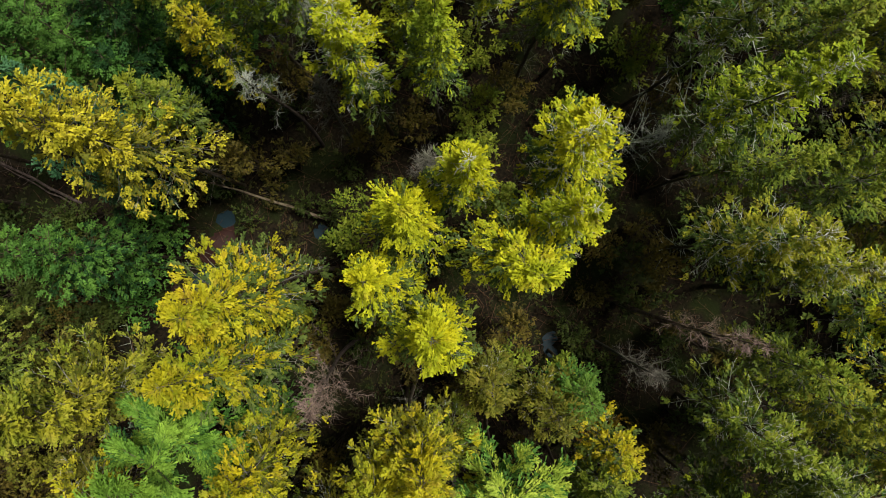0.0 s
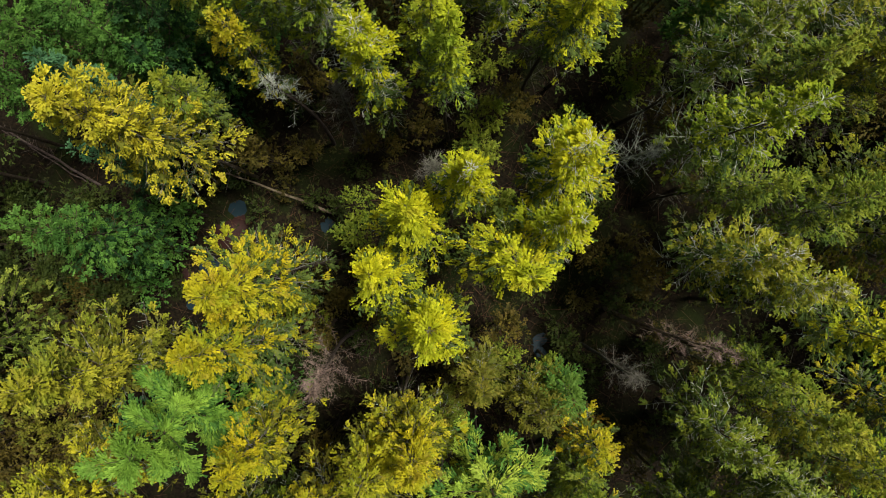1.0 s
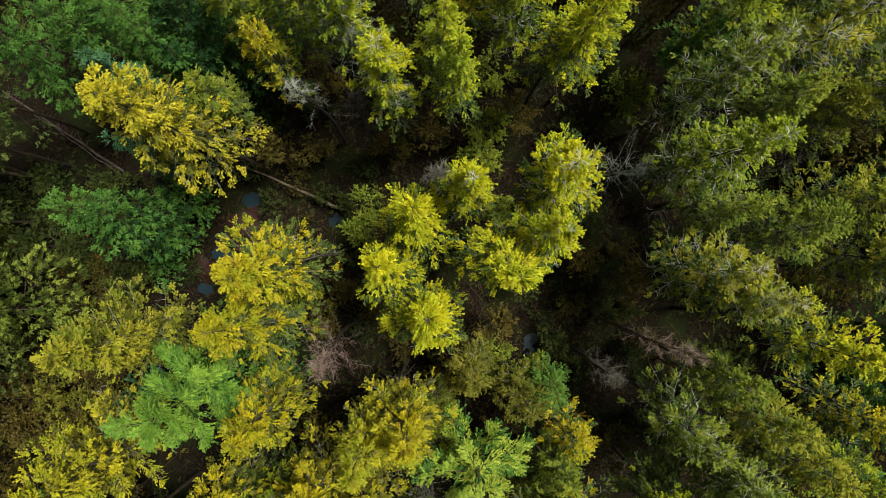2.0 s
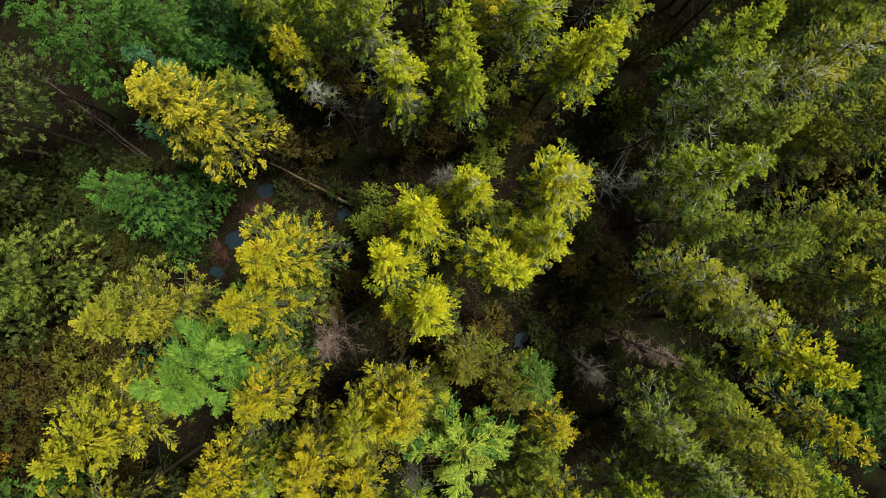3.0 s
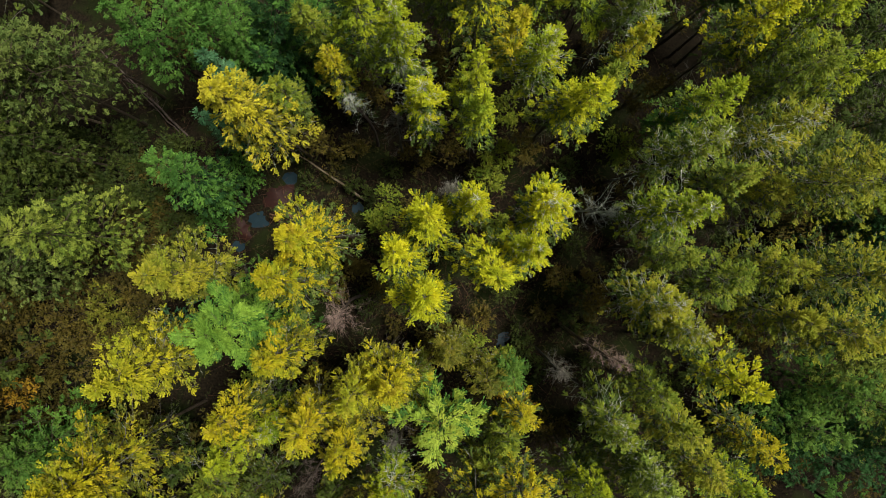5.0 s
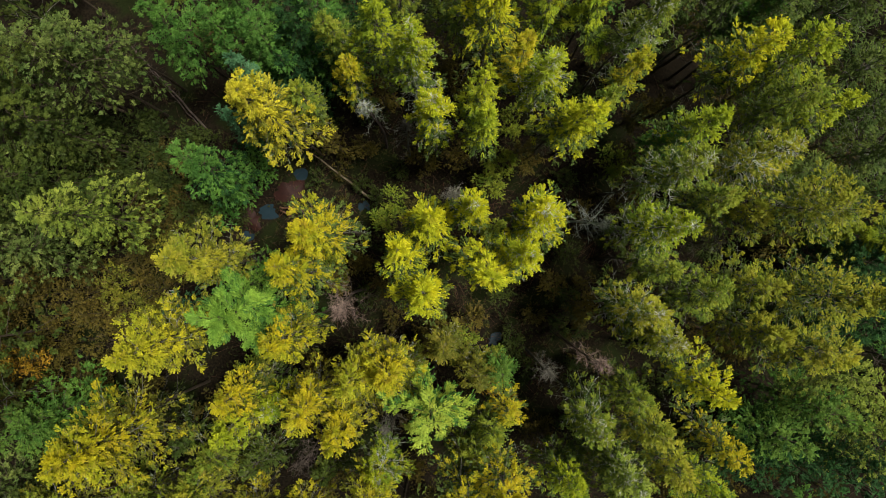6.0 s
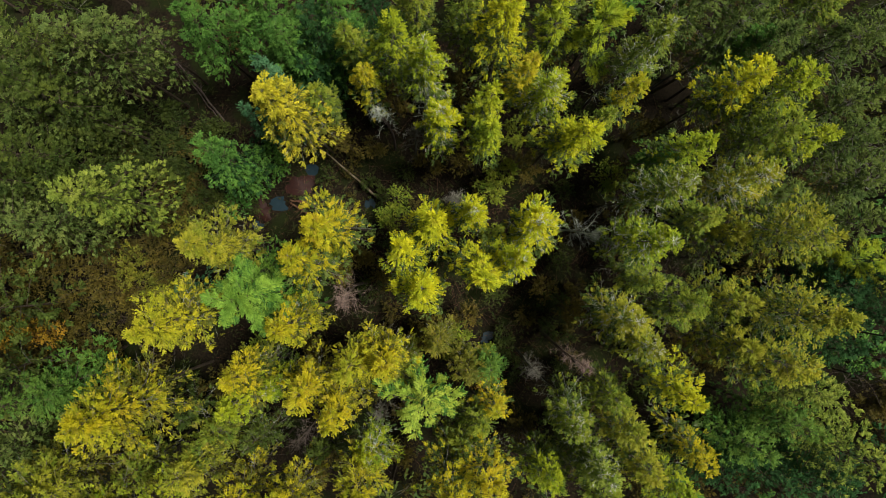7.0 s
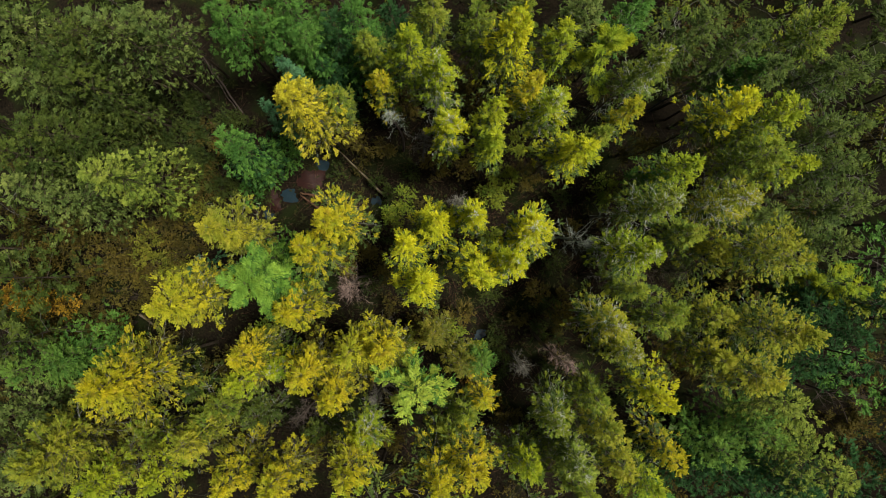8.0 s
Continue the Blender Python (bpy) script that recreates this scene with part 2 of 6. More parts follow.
# habit: spread of a bough's plate, height of its puff, boughs a metre, clumps, sprays a clump, their length and width
HABIT = {
    "larch": (0.23, 0.07, 8.0, 22.0, 7, 0.22, 0.34),
    "fir": (0.34, 0.035, 4.6, 22.0, 8, 0.18, 0.42),
    "spruce": (0.25, 0.05, 8.0, 18.0, 7, 0.22, 0.34),
    "frond": (0.085, 0.03, 2.4, 34.0, 8, 0.27, 0.22),
}


def conifer(name, label, x, y, h, r, leaf, seed, bare=0.3, habit="larch", twigs=None, dense=1.0, coarse=1.0, under=None):
    """An upright needle tree with its top at (x, y, h): trunk, boughs and plates of small sprays on them."""
    rng = np.random.default_rng(seed)
    line = stem_line(rng, h, (rng.normal(0, 0.25), rng.normal(0, 0.25)))
    foot = line[0].copy()
    foot[2] = 0
    line = line - foot
    tree = tagged(new(name), label, "tree", "forest trees")
    tree.location = (x + foot[0], y + foot[1], floor_at(x + foot[0], y + foot[1]) - 0.05)
    crown_long = h * (1 - bare)
    if habit == "larch":
        shape = lambda t: 1.04 * r * (0.08 + 0.94 * np.minimum(t / 0.64, 1) ** 0.74) * (1 - 0.8 * np.maximum(t - 0.76, 0))
        rise, sag = (lambda t: 0.8 - 0.75 * np.minimum(t * 1.3, 1)), 0.2
    elif habit == "frond":
        shape = lambda t: r * (0.25 + 0.85 * np.minimum(t / 0.5, 1) ** 0.7)
        rise, sag = (lambda t: 0.75 - 0.9 * np.minimum(t * 1.5, 1)), 0.25
    elif habit == "spruce":
        shape = lambda t: r * (0.06 + 1.0 * np.minimum(t / 0.8, 1) ** 0.85)
        rise, sag = (lambda t: 0.8 - 1.05 * np.minimum(t * 1.5, 1)), 0.3
    else:
        shape = lambda t: r * (0.12 + 0.95 * np.minimum(t / 0.6, 1) ** 0.75)
        rise, sag = (lambda t: 0.6 - 0.7 * np.minimum(t * 1.6, 1)), 0.25
    spread, puffy, per_metre, clumps, tuft, long, wide = HABIT[habit]
    n = int(np.clip(per_metre * crown_long / coarse ** 2, 18 if habit == "frond" else 26, 90))
    lines, reach, out, side, t = boughs(rng, line, n, bare, shape, rise, sag)
    k = len(line)
    v, f = tubes(line[None], (np.linspace(1, 0.06, k) ** 1.3 * (0.03 + 0.0055 * h))[None], 8)
    part("trunk", v, f, BARK, tree, smooth=True)
    # boughs, with small twigs along the half-bare low ones and, below the crown, dead snags
    low = np.flatnonzero(t > 0.55)
    pick = np.repeat(low, 5 if habit == "larch" and coarse < 1.5 else 0)
    if twigs:
        pick = np.concatenate((np.repeat(np.arange(n), 4), pick))
    m = len(pick)
    s0 = rng.uniform(0.25, 1.0, m)
    start = on_lines(lines, pick, s0)
    sgn = np.where(rng.uniform(size=m) < 0.5, -1.0, 1.0)
    tw = out[pick] * 0.7 + side[pick] * (sgn * rng.uniform(0.5, 1.1, m))[:, None] + np.array((0, 0, 0.5)) + rng.normal(0, 0.3, (m, 3))
    start[:, 2] += 0.1 if twigs else 0.04
    twig = np.stack((start, start + unit(tw) * (rng.uniform(0.08, 0.2, m) + reach[pick] * 0.2 * (1.2 - s0))[:, None]), 1)
    v1, f1 = tubes(lines[:, ::2], np.linspace(1, 0.25, 3)[None] * (0.006 + 0.007 * reach)[:, None], 3)
    v2, f2 = tubes(twig, np.array((1, 0.4))[None] * rng.uniform(0.005, 0.009, (m, 1)) * (1.5 if twigs else 1.0), 3)
    m = 22 if habit == "larch" and coarse < 1.5 else 4
    az = rng.uniform(0, 6.283, m)
    root = along(line, bare * rng.uniform(0.5, 1.0, m))
    end = root + np.stack((np.cos(az), np.sin(az), rng.uniform(-0.35, 0.15, m)), -1) * (r * rng.uniform(0.3, 0.85, m))[:, None]
    v3, f3 = tubes(np.stack((root, end), 1), np.array((1, 0.3))[None] * np.full((m, 1), 0.009), 3)
    tagged(part("bough_work", np.concatenate((v1, v3)), np.concatenate((f1, f3 + len(v1))), LICHEN if twigs else TWIG if habit == "larch" else BARK, tree), kind="stuff")
    if len(v2):
        tagged(part("twig_work", v2, f2, twigs or LICHEN, tree, "lichen-grey bare twigs"), kind="stuff")
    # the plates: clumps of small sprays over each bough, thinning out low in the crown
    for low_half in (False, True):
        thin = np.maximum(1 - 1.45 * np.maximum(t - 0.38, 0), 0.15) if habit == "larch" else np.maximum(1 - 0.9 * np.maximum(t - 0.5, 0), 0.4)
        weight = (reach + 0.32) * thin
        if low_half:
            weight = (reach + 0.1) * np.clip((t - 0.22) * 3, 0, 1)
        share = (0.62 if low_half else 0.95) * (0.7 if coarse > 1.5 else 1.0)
        count = max(int(share * (0.55 + 0.45 * dense) * clumps * crown_long * r ** 0.9 / coarse ** 2.2), 6)
        bough = rng.choice(n, count, p=weight / weight.sum())
        s = rng.uniform(0.02, 1, count) ** (0.9 if low_half else 0.62)
        half = spread * reach[bough] * (4 * s * (1.06 - s)) ** 0.7 + 0.03
        w = rng.uniform(-1, 1, count)
        core = on_lines(lines, bough, s - 0.22 * np.abs(w) * (1 - s)) + side[bough] * (w * half)[:, None]
        core[:, 2] += rng.normal(-0.12 if low_half else 0.02, 0.5 * puffy, count) - 0.2 * np.abs(w) * half
        twist = out[bough] * 0.9 + side[bough] * (w * rng.uniform(0.4, 1.1, count))[:, None]
        twist[:, 2] += rng.normal(0.1, 0.2, count) + 1.6 * np.maximum(0.25 - t[bough], 0)
        twist = unit(twist)
        of = np.repeat(np.arange(count), max(tuft - 3, 4) if low_half else tuft)
        total = len(of)
        pick = bough[of]
        puff = unit(rng.normal(size=(total, 3)) + np.array((0, 0, 0.3)))
        ball = rng.uniform(0.01, 0.13, total) * coarse
        at = core[of] + (puff * np.array((1, 1, 0.6)) + twist[of] * 0.5) * ball[:, None]
        if habit == "frond":
            puff = puff * 0.3 + side[pick] * np.where(rng.uniform(size=total) < 0.5, -0.7, 0.7)[:, None]
        way = twist[of] * 0.9 + puff * rng.uniform(0.15, 0.65, total)[:, None]
        up = np.array((0, 0, 0.9)) + out[pick] * 0.35 + puff * 0.8 + rng.normal(0, 0.2, (total, 3))
        size = long * rng.uniform(0.62, 1.25, total) * coarse * (1.35 if low_half else 1.0)
        v, f = sprays(rng, at, way, up, size, wide, 0.28, 2)
        # crown shade is put into the duller leaf chosen here
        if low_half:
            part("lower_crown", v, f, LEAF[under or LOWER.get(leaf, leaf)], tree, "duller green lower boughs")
        else:
            part("crown", v, f, LEAF[leaf], tree)
    return tree


def bare_tree(name, label, x, y, h, r, wood, seed, low=0.45, n=34, tips=None):
    """A dead tree with fine leafless twigs, whose tips may be paler than its wood."""
    rng = np.random.default_rng(seed)
    tree = tagged(new(name), label, "tree", "dead trees")
    line = stem_line(rng, h, (0.3 * rng.normal(), 0.3 * rng.normal()))
    foot = line[0].copy()
    foot[2] = 0
    line = line - foot
    tree.location = (x + foot[0], y + foot[1], floor_at(x, y) - 0.05)
    v, f = tubes(line[None], (np.linspace(1, 0.1, 9) * (0.04 + 0.006 * h))[None], 7)
    part("trunk", v, f, wood, tree, smooth=True)
    lines, reach, out, side, t = boughs(rng, line, n, low, lambda t: r * (0.2 + 0.95 * np.minimum(t / 0.6, 1)), lambda t: 1.0 - 0.8 * t, 0.15)
    for bough, long in zip(lines, reach):
        v, f = tubes(bough[None], np.linspace(1, 0.3, 5)[None] * (0.006 + 0.006 * long), 3)
        part("branch", v, f, wood, tree)
    m = 22
    pick = np.repeat(np.arange(n), m)
    s0 = rng.uniform(0.2, 1, n * m)
    g = s0 * 4
    i = np.minimum(g.astype(int), 3)
    start = lines[pick, i] * (1 - (g - i))[:, None] + lines[pick, i + 1] * (g - i)[:, None]
    d = unit(out[pick] * 0.5 + rng.normal(0, 0.7, (n * m, 3)) + np.array((0, 0, 0.25)))
    end = start + d * (rng.uniform(0.12, 0.45, n * m))[:, None]
    v, f = tubes(np.stack((start, end), 1), np.array((1, 0.4))[None] * rng.uniform(0.004, 0.008, (n * m, 1)), 3)
    tagged(part("twig_work", v, f, tips or wood, tree), kind="stuff")
    return tree


def shrub(name, label, x, y, h, r, leaf, seed, dense=1.0, category="shrub", group="undergrowth shrubs"):
    """A many-stemmed bush with arching rods and loose leaf sprays."""
    rng = np.random.default_rng(seed)
    bush = tagged(new(name), label, category, group)
    bush.location = (x, y, floor_at(x, y) - 0.05)
    n = int(9 + 5 * r)
    az = rng.uniform(0, 2 * np.pi, n)
    d = rng.uniform(0.15, 1, n) ** 0.6 * r
    s = np.linspace(0, 1, 6)
    top = h * np.clip(1 - 0.45 * (d / r) ** 2, 0.3, 1) * rng.uniform(0.75, 1.05, n)
    out = np.stack((np.cos(az), np.sin(az), 0 * az), -1)
    lines = out[:, None] * (d[:, None] * s ** 1.4)[..., None]
    lines[..., 2] += top[:, None] * np.sin(s * 1.5) / np.sin(1.5)
    lines += rng.normal(0, 0.04, lines.shape)
    lines[:, 0, 2] = 0
    v, f = tubes(lines[:, ::2], np.linspace(1, 0.4, 3)[None] * rng.uniform(0.012, 0.026, n)[:, None], 3)
    tagged(part("stem_work", v, f, BARK, bush), kind="stuff")
    total = int(dense * 66 * (r * r + 0.45 * r * h))
    knots = max(total // 7, 4)
    pick = rng.integers(0, n, knots)
    g = rng.uniform(0.35, 1, knots) ** 0.7 * 5
    i = np.minimum(g.astype(int), 4)
    knot = lines[pick, i] * (1 - (g - i))[:, None] + lines[pick, i + 1] * (g - i)[:, None]
    knot = knot + unit(rng.normal(size=(knots, 3))) * rng.uniform(0.05, 0.15 + 0.24 * r, knots)[:, None]
    of = rng.integers(0, knots, total)
    pick = pick[of]
    q = unit(rng.normal(size=(total, 3)) + np.array((0, 0, 0.2)))
    at = knot[of] + q * rng.uniform(0.03, 0.24, total)[:, None]
    at[:, 2] = np.maximum(at[:, 2], 0.1)
    way = q + out[pick] * 0.5
    up = np.array((0, 0, 1.0)) + q * 0.9 + rng.normal(0, 0.25, (total, 3))
    v, f = sprays(rng, at, way, up, rng.uniform(0.16, 0.32, total), 0.46, 0.3, 2)
    part("foliage", v, f, LEAF[leaf], bush)
    return bush


def fallen_log(name, label, a, b, thick, wood, seed, snags=6):
    """A trunk that lies between two places, with broken branch stubs."""
    rng = np.random.default_rng(seed)
    log = tagged(new(name), label, "log", "fallen trunks")
    log.location = a
    b = np.array(b) - np.array(a)
    s = np.linspace(0, 1, 10)
    line = b[None] * s[:, None] + rng.normal(0, 0.03, (10, 3))
    v, f = tubes(line[None], (thick * np.linspace(1, 0.45, 10))[None], 9)
    part("trunk", v, f, wood, log, smooth=True)
    root = along(line, rng.uniform(0.3, 0.97, snags))
    d = unit(np.cross(b[None], rng.normal(size=(snags, 3))) / np.linalg.norm(b) + 0.4 * unit(b)[None])
    lines = np.stack((root, root + d * 0.25, root + d * rng.uniform(0.4, 0.9, (snags, 1))), 1)
    for stub in lines:
        v, f = tubes(stub[None], np.array((1, 0.7, 0.4))[None] * thick * 0.22, 4)
        part("branch_stub", v, f, wood, log)
    return log


# ---- ground and water ----
POOLS = ((-12.82, 1.73, 0.95), (-14.44, -1.99, 1.2), (6.3, -5.76, 0.8), (-7.2, 1.1, 0.6), (-15.34, -4.46, 0.8))
MUD = ((-13.15, 0.21, 1.2), (-15.36, -3.06, 0.9))


def floor_at(x, y):
    z = 0.16 * math.sin(x * 0.31 + 1.0) * math.cos(y * 0.27) + 0.07 * math.sin(x * 1.1 + y * 0.8)
    z += 0.05 * math.sin(x * 2.7 + y * 1.3) + 0.05 * math.sin(y * 3.9 - x * 2.2)
    for px, py, pr in POOLS:
        z -= 0.5 * math.exp(-((x - px) ** 2 + (y - py) ** 2) / (pr * pr))
    return z


g = np.linspace(-1, 1, 221)
g = g * 45 + np.sign(g) * np.maximum(np.abs(g) - 0.8, 0) ** 2 * 60000
gx, gy = np.meshgrid(g, g, indexing="ij")
gz = 0.16 * np.sin(gx * 0.31 + 1.0) * np.cos(gy * 0.27) + 0.07 * np.sin(gx * 1.1 + gy * 0.8)
gz += 0.05 * np.sin(gx * 2.7 + gy * 1.3) + 0.05 * np.sin(gy * 3.9 - gx * 2.2)
for px, py, pr in POOLS:
    gz -= 0.5 * np.exp(-((gx - px) ** 2 + (gy - py) ** 2) / (pr * pr))
rng0 = np.random.default_rng(5)
gz += rng0.normal(0, 0.025, gz.shape)
cell = np.arange(220)[:, None] * 221 + np.arange(220)[None, :]
faces = np.stack((cell, cell + 221, cell + 222, cell + 1), -1).reshape(-1, 4)
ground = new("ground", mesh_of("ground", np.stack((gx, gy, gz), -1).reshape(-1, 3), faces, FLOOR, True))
tagged(ground, "damp forest floor with leaf litter and moss, darkened for canopy shade", "ground", kind="structure")

for k, (px, py, pr) in enumerate(POOLS):
    turn = np.linspace(0, 2 * np.pi, 29)[:-1]
    rad = pr * np.array([0.85 + 0.3 * math.cos(2 * a + 1.7 * k) + 0.5 * noise.noise((1.3 * math.cos(a), 1.3 * math.sin(a), k * 3.1)) + 0.3 * noise.noise((3.5 * math.cos(a), 3.5 * math.sin(a), k * 1.7)) for a in turn])
    v = np.stack((px + rad * np.cos(turn), py + rad * np.sin(turn), np.full(28, floor_at(px, py) + 0.2)), -1)
    v = np.concatenate((v, [[px, py, floor_at(px, py) + 0.2]]))
    f = np.stack((np.arange(28), (np.arange(28) + 1) % 28, np.full(28, 28)), -1)
    tagged(new("pool", mesh_of("pool", v, f, WATER)), "small dark forest pool that mirrors the sky", "pool", kind="structure")

# red-brown mud beside the largest pools
mud, mud_nodes, mud_links, mud_bsdf = tree_of("red_mud")
mud_links.new(mix(mud_nodes, mud_links, noise_of(mud_nodes, mud_links, 2.5, 5.0), (0.014, 0.006, 0.005), (0.042, 0.015, 0.012)), mud_bsdf.inputs["Base Color"])
mud_bsdf.inputs["Roughness"].default_value = 0.6
mud_bsdf.inputs["Specular IOR Level"].default_value = 0.15
for px, py, pr in MUD:
    turn = np.linspace(0, 2 * np.pi, 25)[:-1]
    rad = pr * np.array([1 + 0.3 * math.sin(2 * a + py) + 0.6 * noise.noise((1.4 * math.cos(a), 1.4 * math.sin(a), px)) + 0.4 * noise.noise((3 * math.cos(a), 3 * math.sin(a), py)) for a in turn])
    rings = [np.stack((px + rad * f * np.cos(turn), py + rad * f * np.sin(turn), np.array([floor_at(px + a * f, py + b * f) for a, b in zip(rad * np.cos(turn), rad * np.sin(turn))]) + 0.14 * (1 - f * f) - 0.02), -1) for f in (1.0, 0.66, 0.33)]
    v = np.concatenate((*rings, [[px, py, floor_at(px, py) + 0.12]]))
    i, j = np.arange(24), (np.arange(24) + 1) % 24
    f = np.concatenate([np.stack((i + k, j + k, j + k + 24), -1) for k in (0, 24)] + [np.stack((i + k, j + k + 24, i + k + 24), -1) for k in (0, 24)] + [np.stack((i + 48, j + 48, 0 * i + 72), -1)])
    tagged(new("mud_bank", mesh_of("mud_bank", v, f, mud, True)), "red-brown bare mud bank beside a pool", "mud", kind="structure")

# fallen leaves and low herbs on the floor
rng0 = np.random.default_rng(11)
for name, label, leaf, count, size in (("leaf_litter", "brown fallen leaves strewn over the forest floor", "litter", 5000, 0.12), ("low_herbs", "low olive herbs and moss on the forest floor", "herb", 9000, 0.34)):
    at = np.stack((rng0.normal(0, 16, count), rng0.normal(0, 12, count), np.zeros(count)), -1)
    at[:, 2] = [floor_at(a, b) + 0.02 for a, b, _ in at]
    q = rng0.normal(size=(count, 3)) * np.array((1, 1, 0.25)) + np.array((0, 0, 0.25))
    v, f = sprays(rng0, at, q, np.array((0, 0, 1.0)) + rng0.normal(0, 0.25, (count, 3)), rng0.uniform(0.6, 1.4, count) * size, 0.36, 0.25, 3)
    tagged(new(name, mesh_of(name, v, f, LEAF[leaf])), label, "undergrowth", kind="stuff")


# fallen twigs lying about on the floor
count = 2600
mid = np.stack((rng0.normal(0, 14, count), rng0.normal(0, 10, count), np.zeros(count)), -1)
mid[:, 2] = [floor_at(a, b) + 0.05 + rng0.uniform(0, 0.25) for a, b, _ in mid]
d = unit(rng0.normal(size=(count, 3)) * np.array((1, 1, 0.25))) * rng0.uniform(0.25, 0.9, (count, 1))
v, f = tubes(np.stack((mid - d, mid + d), 1), np.array((1, 0.5))[None] * rng0.uniform(0.006, 0.018, (count, 1)), 3)
tagged(new("brushwood", mesh_of("brushwood", v, f, RED_LOG)), "brown fallen twigs lying over the forest floor", "undergrowth", kind="stuff")

# ---- trees: place of the top, height, spread ----
conifer("larch", "honey gold autumn larch with soft needle sprays", -6.61, -1.78, 21.2, 1.8, "honey", 101, 0.5, "larch", dense=1.3)
conifer("larch", "honey gold autumn larch with soft needle sprays", -7.21, -3.54, 20.8, 1.65, "honey", 102, 0.5, "larch", dense=0.95)
conifer("larch", "bright yellow-green larch in early autumn colour", -1.2, 1.2, 19.6, 1.5, "sunny", 103, 0.5, "larch", dense=1.3)
conifer("larch", "bright yellow-green larch in early autumn colour and bare silver twigs", 0.68, 2.36, 20.2, 1.05, "sunny", 104, 0.5, "larch", twigs=PALE_TWIG, dense=1.3)
conifer("larch", "bright yellow-green larch in early autumn colour and bare silver twigs", 3.95, 3.2, 21, 1.65, "sunny", 105, 0.5, "larch", twigs=PALE_TWIG, dense=1.3)
conifer("larch", "bright yellow-green larch in early autumn colour and bare silver twigs", 3.95, 1.1, 20.3, 1.35, "sunny", 106, 0.5, "larch", twigs=PALE_TWIG, dense=1.3)
conifer("larch", "bright yellow-green larch in early autumn colour", 2.5, -0.72, 20.8, 1.5, "sunny", 107, 0.5, "larch", dense=1.3)
conifer("larch", "bright yellow-green larch in early autumn colour", -2.15, -0.88, 20, 1.15, "sunny", 108, 0.5, "larch", dense=1.3)
conifer("larch", "bright yellow-green larch in early autumn colour", -0.28, -2.31, 21, 1.5, "sunny", 109, 0.5, "larch", dense=1.3)
conifer("larch", "amber yellow autumn larch with loose needle sprays", -11.98, 3.78, 20.3, 2.1, "amber", 110, 0.46, "larch", dense=1.5, under="drab")
conifer("larch", "bright yellow-green larch in early autumn colour and bare silver twigs", -3.09, 6.68, 19.6, 1.35, "sunny", 111, 0.5, "larch", twigs=PALE_TWIG, dense=1.3)
conifer("larch", "yellow-green larch turning to autumn colour", -0.26, 6.95, 20, 0.95, "lime", 112, 0.5, "larch", dense=1.3)
conifer("larch", "yellow-green larch turning to autumn colour", -0.88, 9.05, 19, 1.17, "lime", 113, 0.5, "larch", dense=0.95)
conifer("larch", "yellow-green larch turning to autumn colour and bare silver twigs", 2.04, 10.68, 19.5, 1.62, "lime", 114, 0.5, "larch", twigs=PALE_TWIG, dense=0.95)
conifer("larch", "vivid yellow-green larch in early autumn colour", 4.50, 8.50, 21.4, 1.6, "sunny", 115, 0.5, "larch", dense=1.4)
conifer("larch", "olive green larch with grey inner twigs", 5.52, 10.60, 18, 0.99, "olive", 116, 0.5, "larch", dense=0.95)
conifer("larch", "golden autumn larch with soft needle sprays", 0.38, 10.91, 20, 1.08, "gold", 117, 0.5, "larch", dense=0.95)
conifer("larch", "bright yellow-green larch in early autumn colour", -1.89, 13.00, 21.5, 1.89, "sunny", 118, 0.5, "larch", dense=0.95)
conifer("larch", "yellow-green larch turning to autumn colour", -7.33, 9.96, 20, 1.53, "lime", 119, 0.5, "larch", dense=0.95)
conifer("larch", "yellow-green larch turning to autumn colour and bare silver twigs", -5.10, 9.23, 21, 1.44, "lime", 120, 0.5, "larch", twigs=PALE_TWIG, dense=0.95)
conifer("larch", "golden autumn larch with soft needle sprays", -8.36, 7.71, 17, 0.99, "gold", 121, 0.5, "larch", dense=0.95)
conifer("larch", "olive green larch with grey inner twigs", -10.25, 9.26, 17, 1.35, "olive", 122, 0.5, "larch", dense=0.67)
conifer("spruce", "yellow-green spruce with long fern-like boughs", 3.15, 15.19, 19, 1.9, "lime", 123, 0.55, "frond", dense=0.67)
conifer("larch", "olive green larch with grey inner twigs and bare silver twigs", 6.33, 15.51, 20, 1.44, "olive", 124, 0.5, "larch", twigs=PALE_TWIG, dense=0.67)
conifer("larch", "golden autumn larch with soft needle sprays", 6.37, 12.63, 19, 0.99, "gold", 125, 0.5, "larch", dense=0.67)
conifer("larch", "olive green larch with grey inner twigs", -4.56, 13.34, 19, 1.62, "olive", 126, 0.5, "larch", dense=0.67)
conifer("larch", "yellow-green larch turning to autumn colour", 0.68, 14.35, 20, 1.44, "lime", 127, 0.5, "larch", dense=0.67)
conifer("larch", "grey-green conifer with pale drooping sprays", 1.06, 16.4, 20, 1.53, "sage", 128, 0.5, "larch", dense=0.67)
conifer("larch", "green larch standing among yellow ones", 3.92, 18.13, 19, 1.62, "green", 129, 0.5, "larch", dense=0.67)
conifer("larch", "olive green larch with grey inner twigs", -2.25, 14.92, 20, 1.44, "olive", 130, 0.5, "larch", dense=0.67)
conifer("larch", "olive green larch with grey inner twigs", -7.1, 12.61, 19, 1.62, "olive", 131, 0.5, "larch", dense=0.67)
conifer("larch", "olive green larch with grey inner twigs", -10.75, 5.6, 15.5, 1.3, "olive", 132, 0.5, "larch", dense=0.95)
conifer("spruce", "blue-green spruce with a spiky leader", -13.72, 5.55, 18, 1.5, "teal", 133, 0.25, "spruce", dense=0.67)
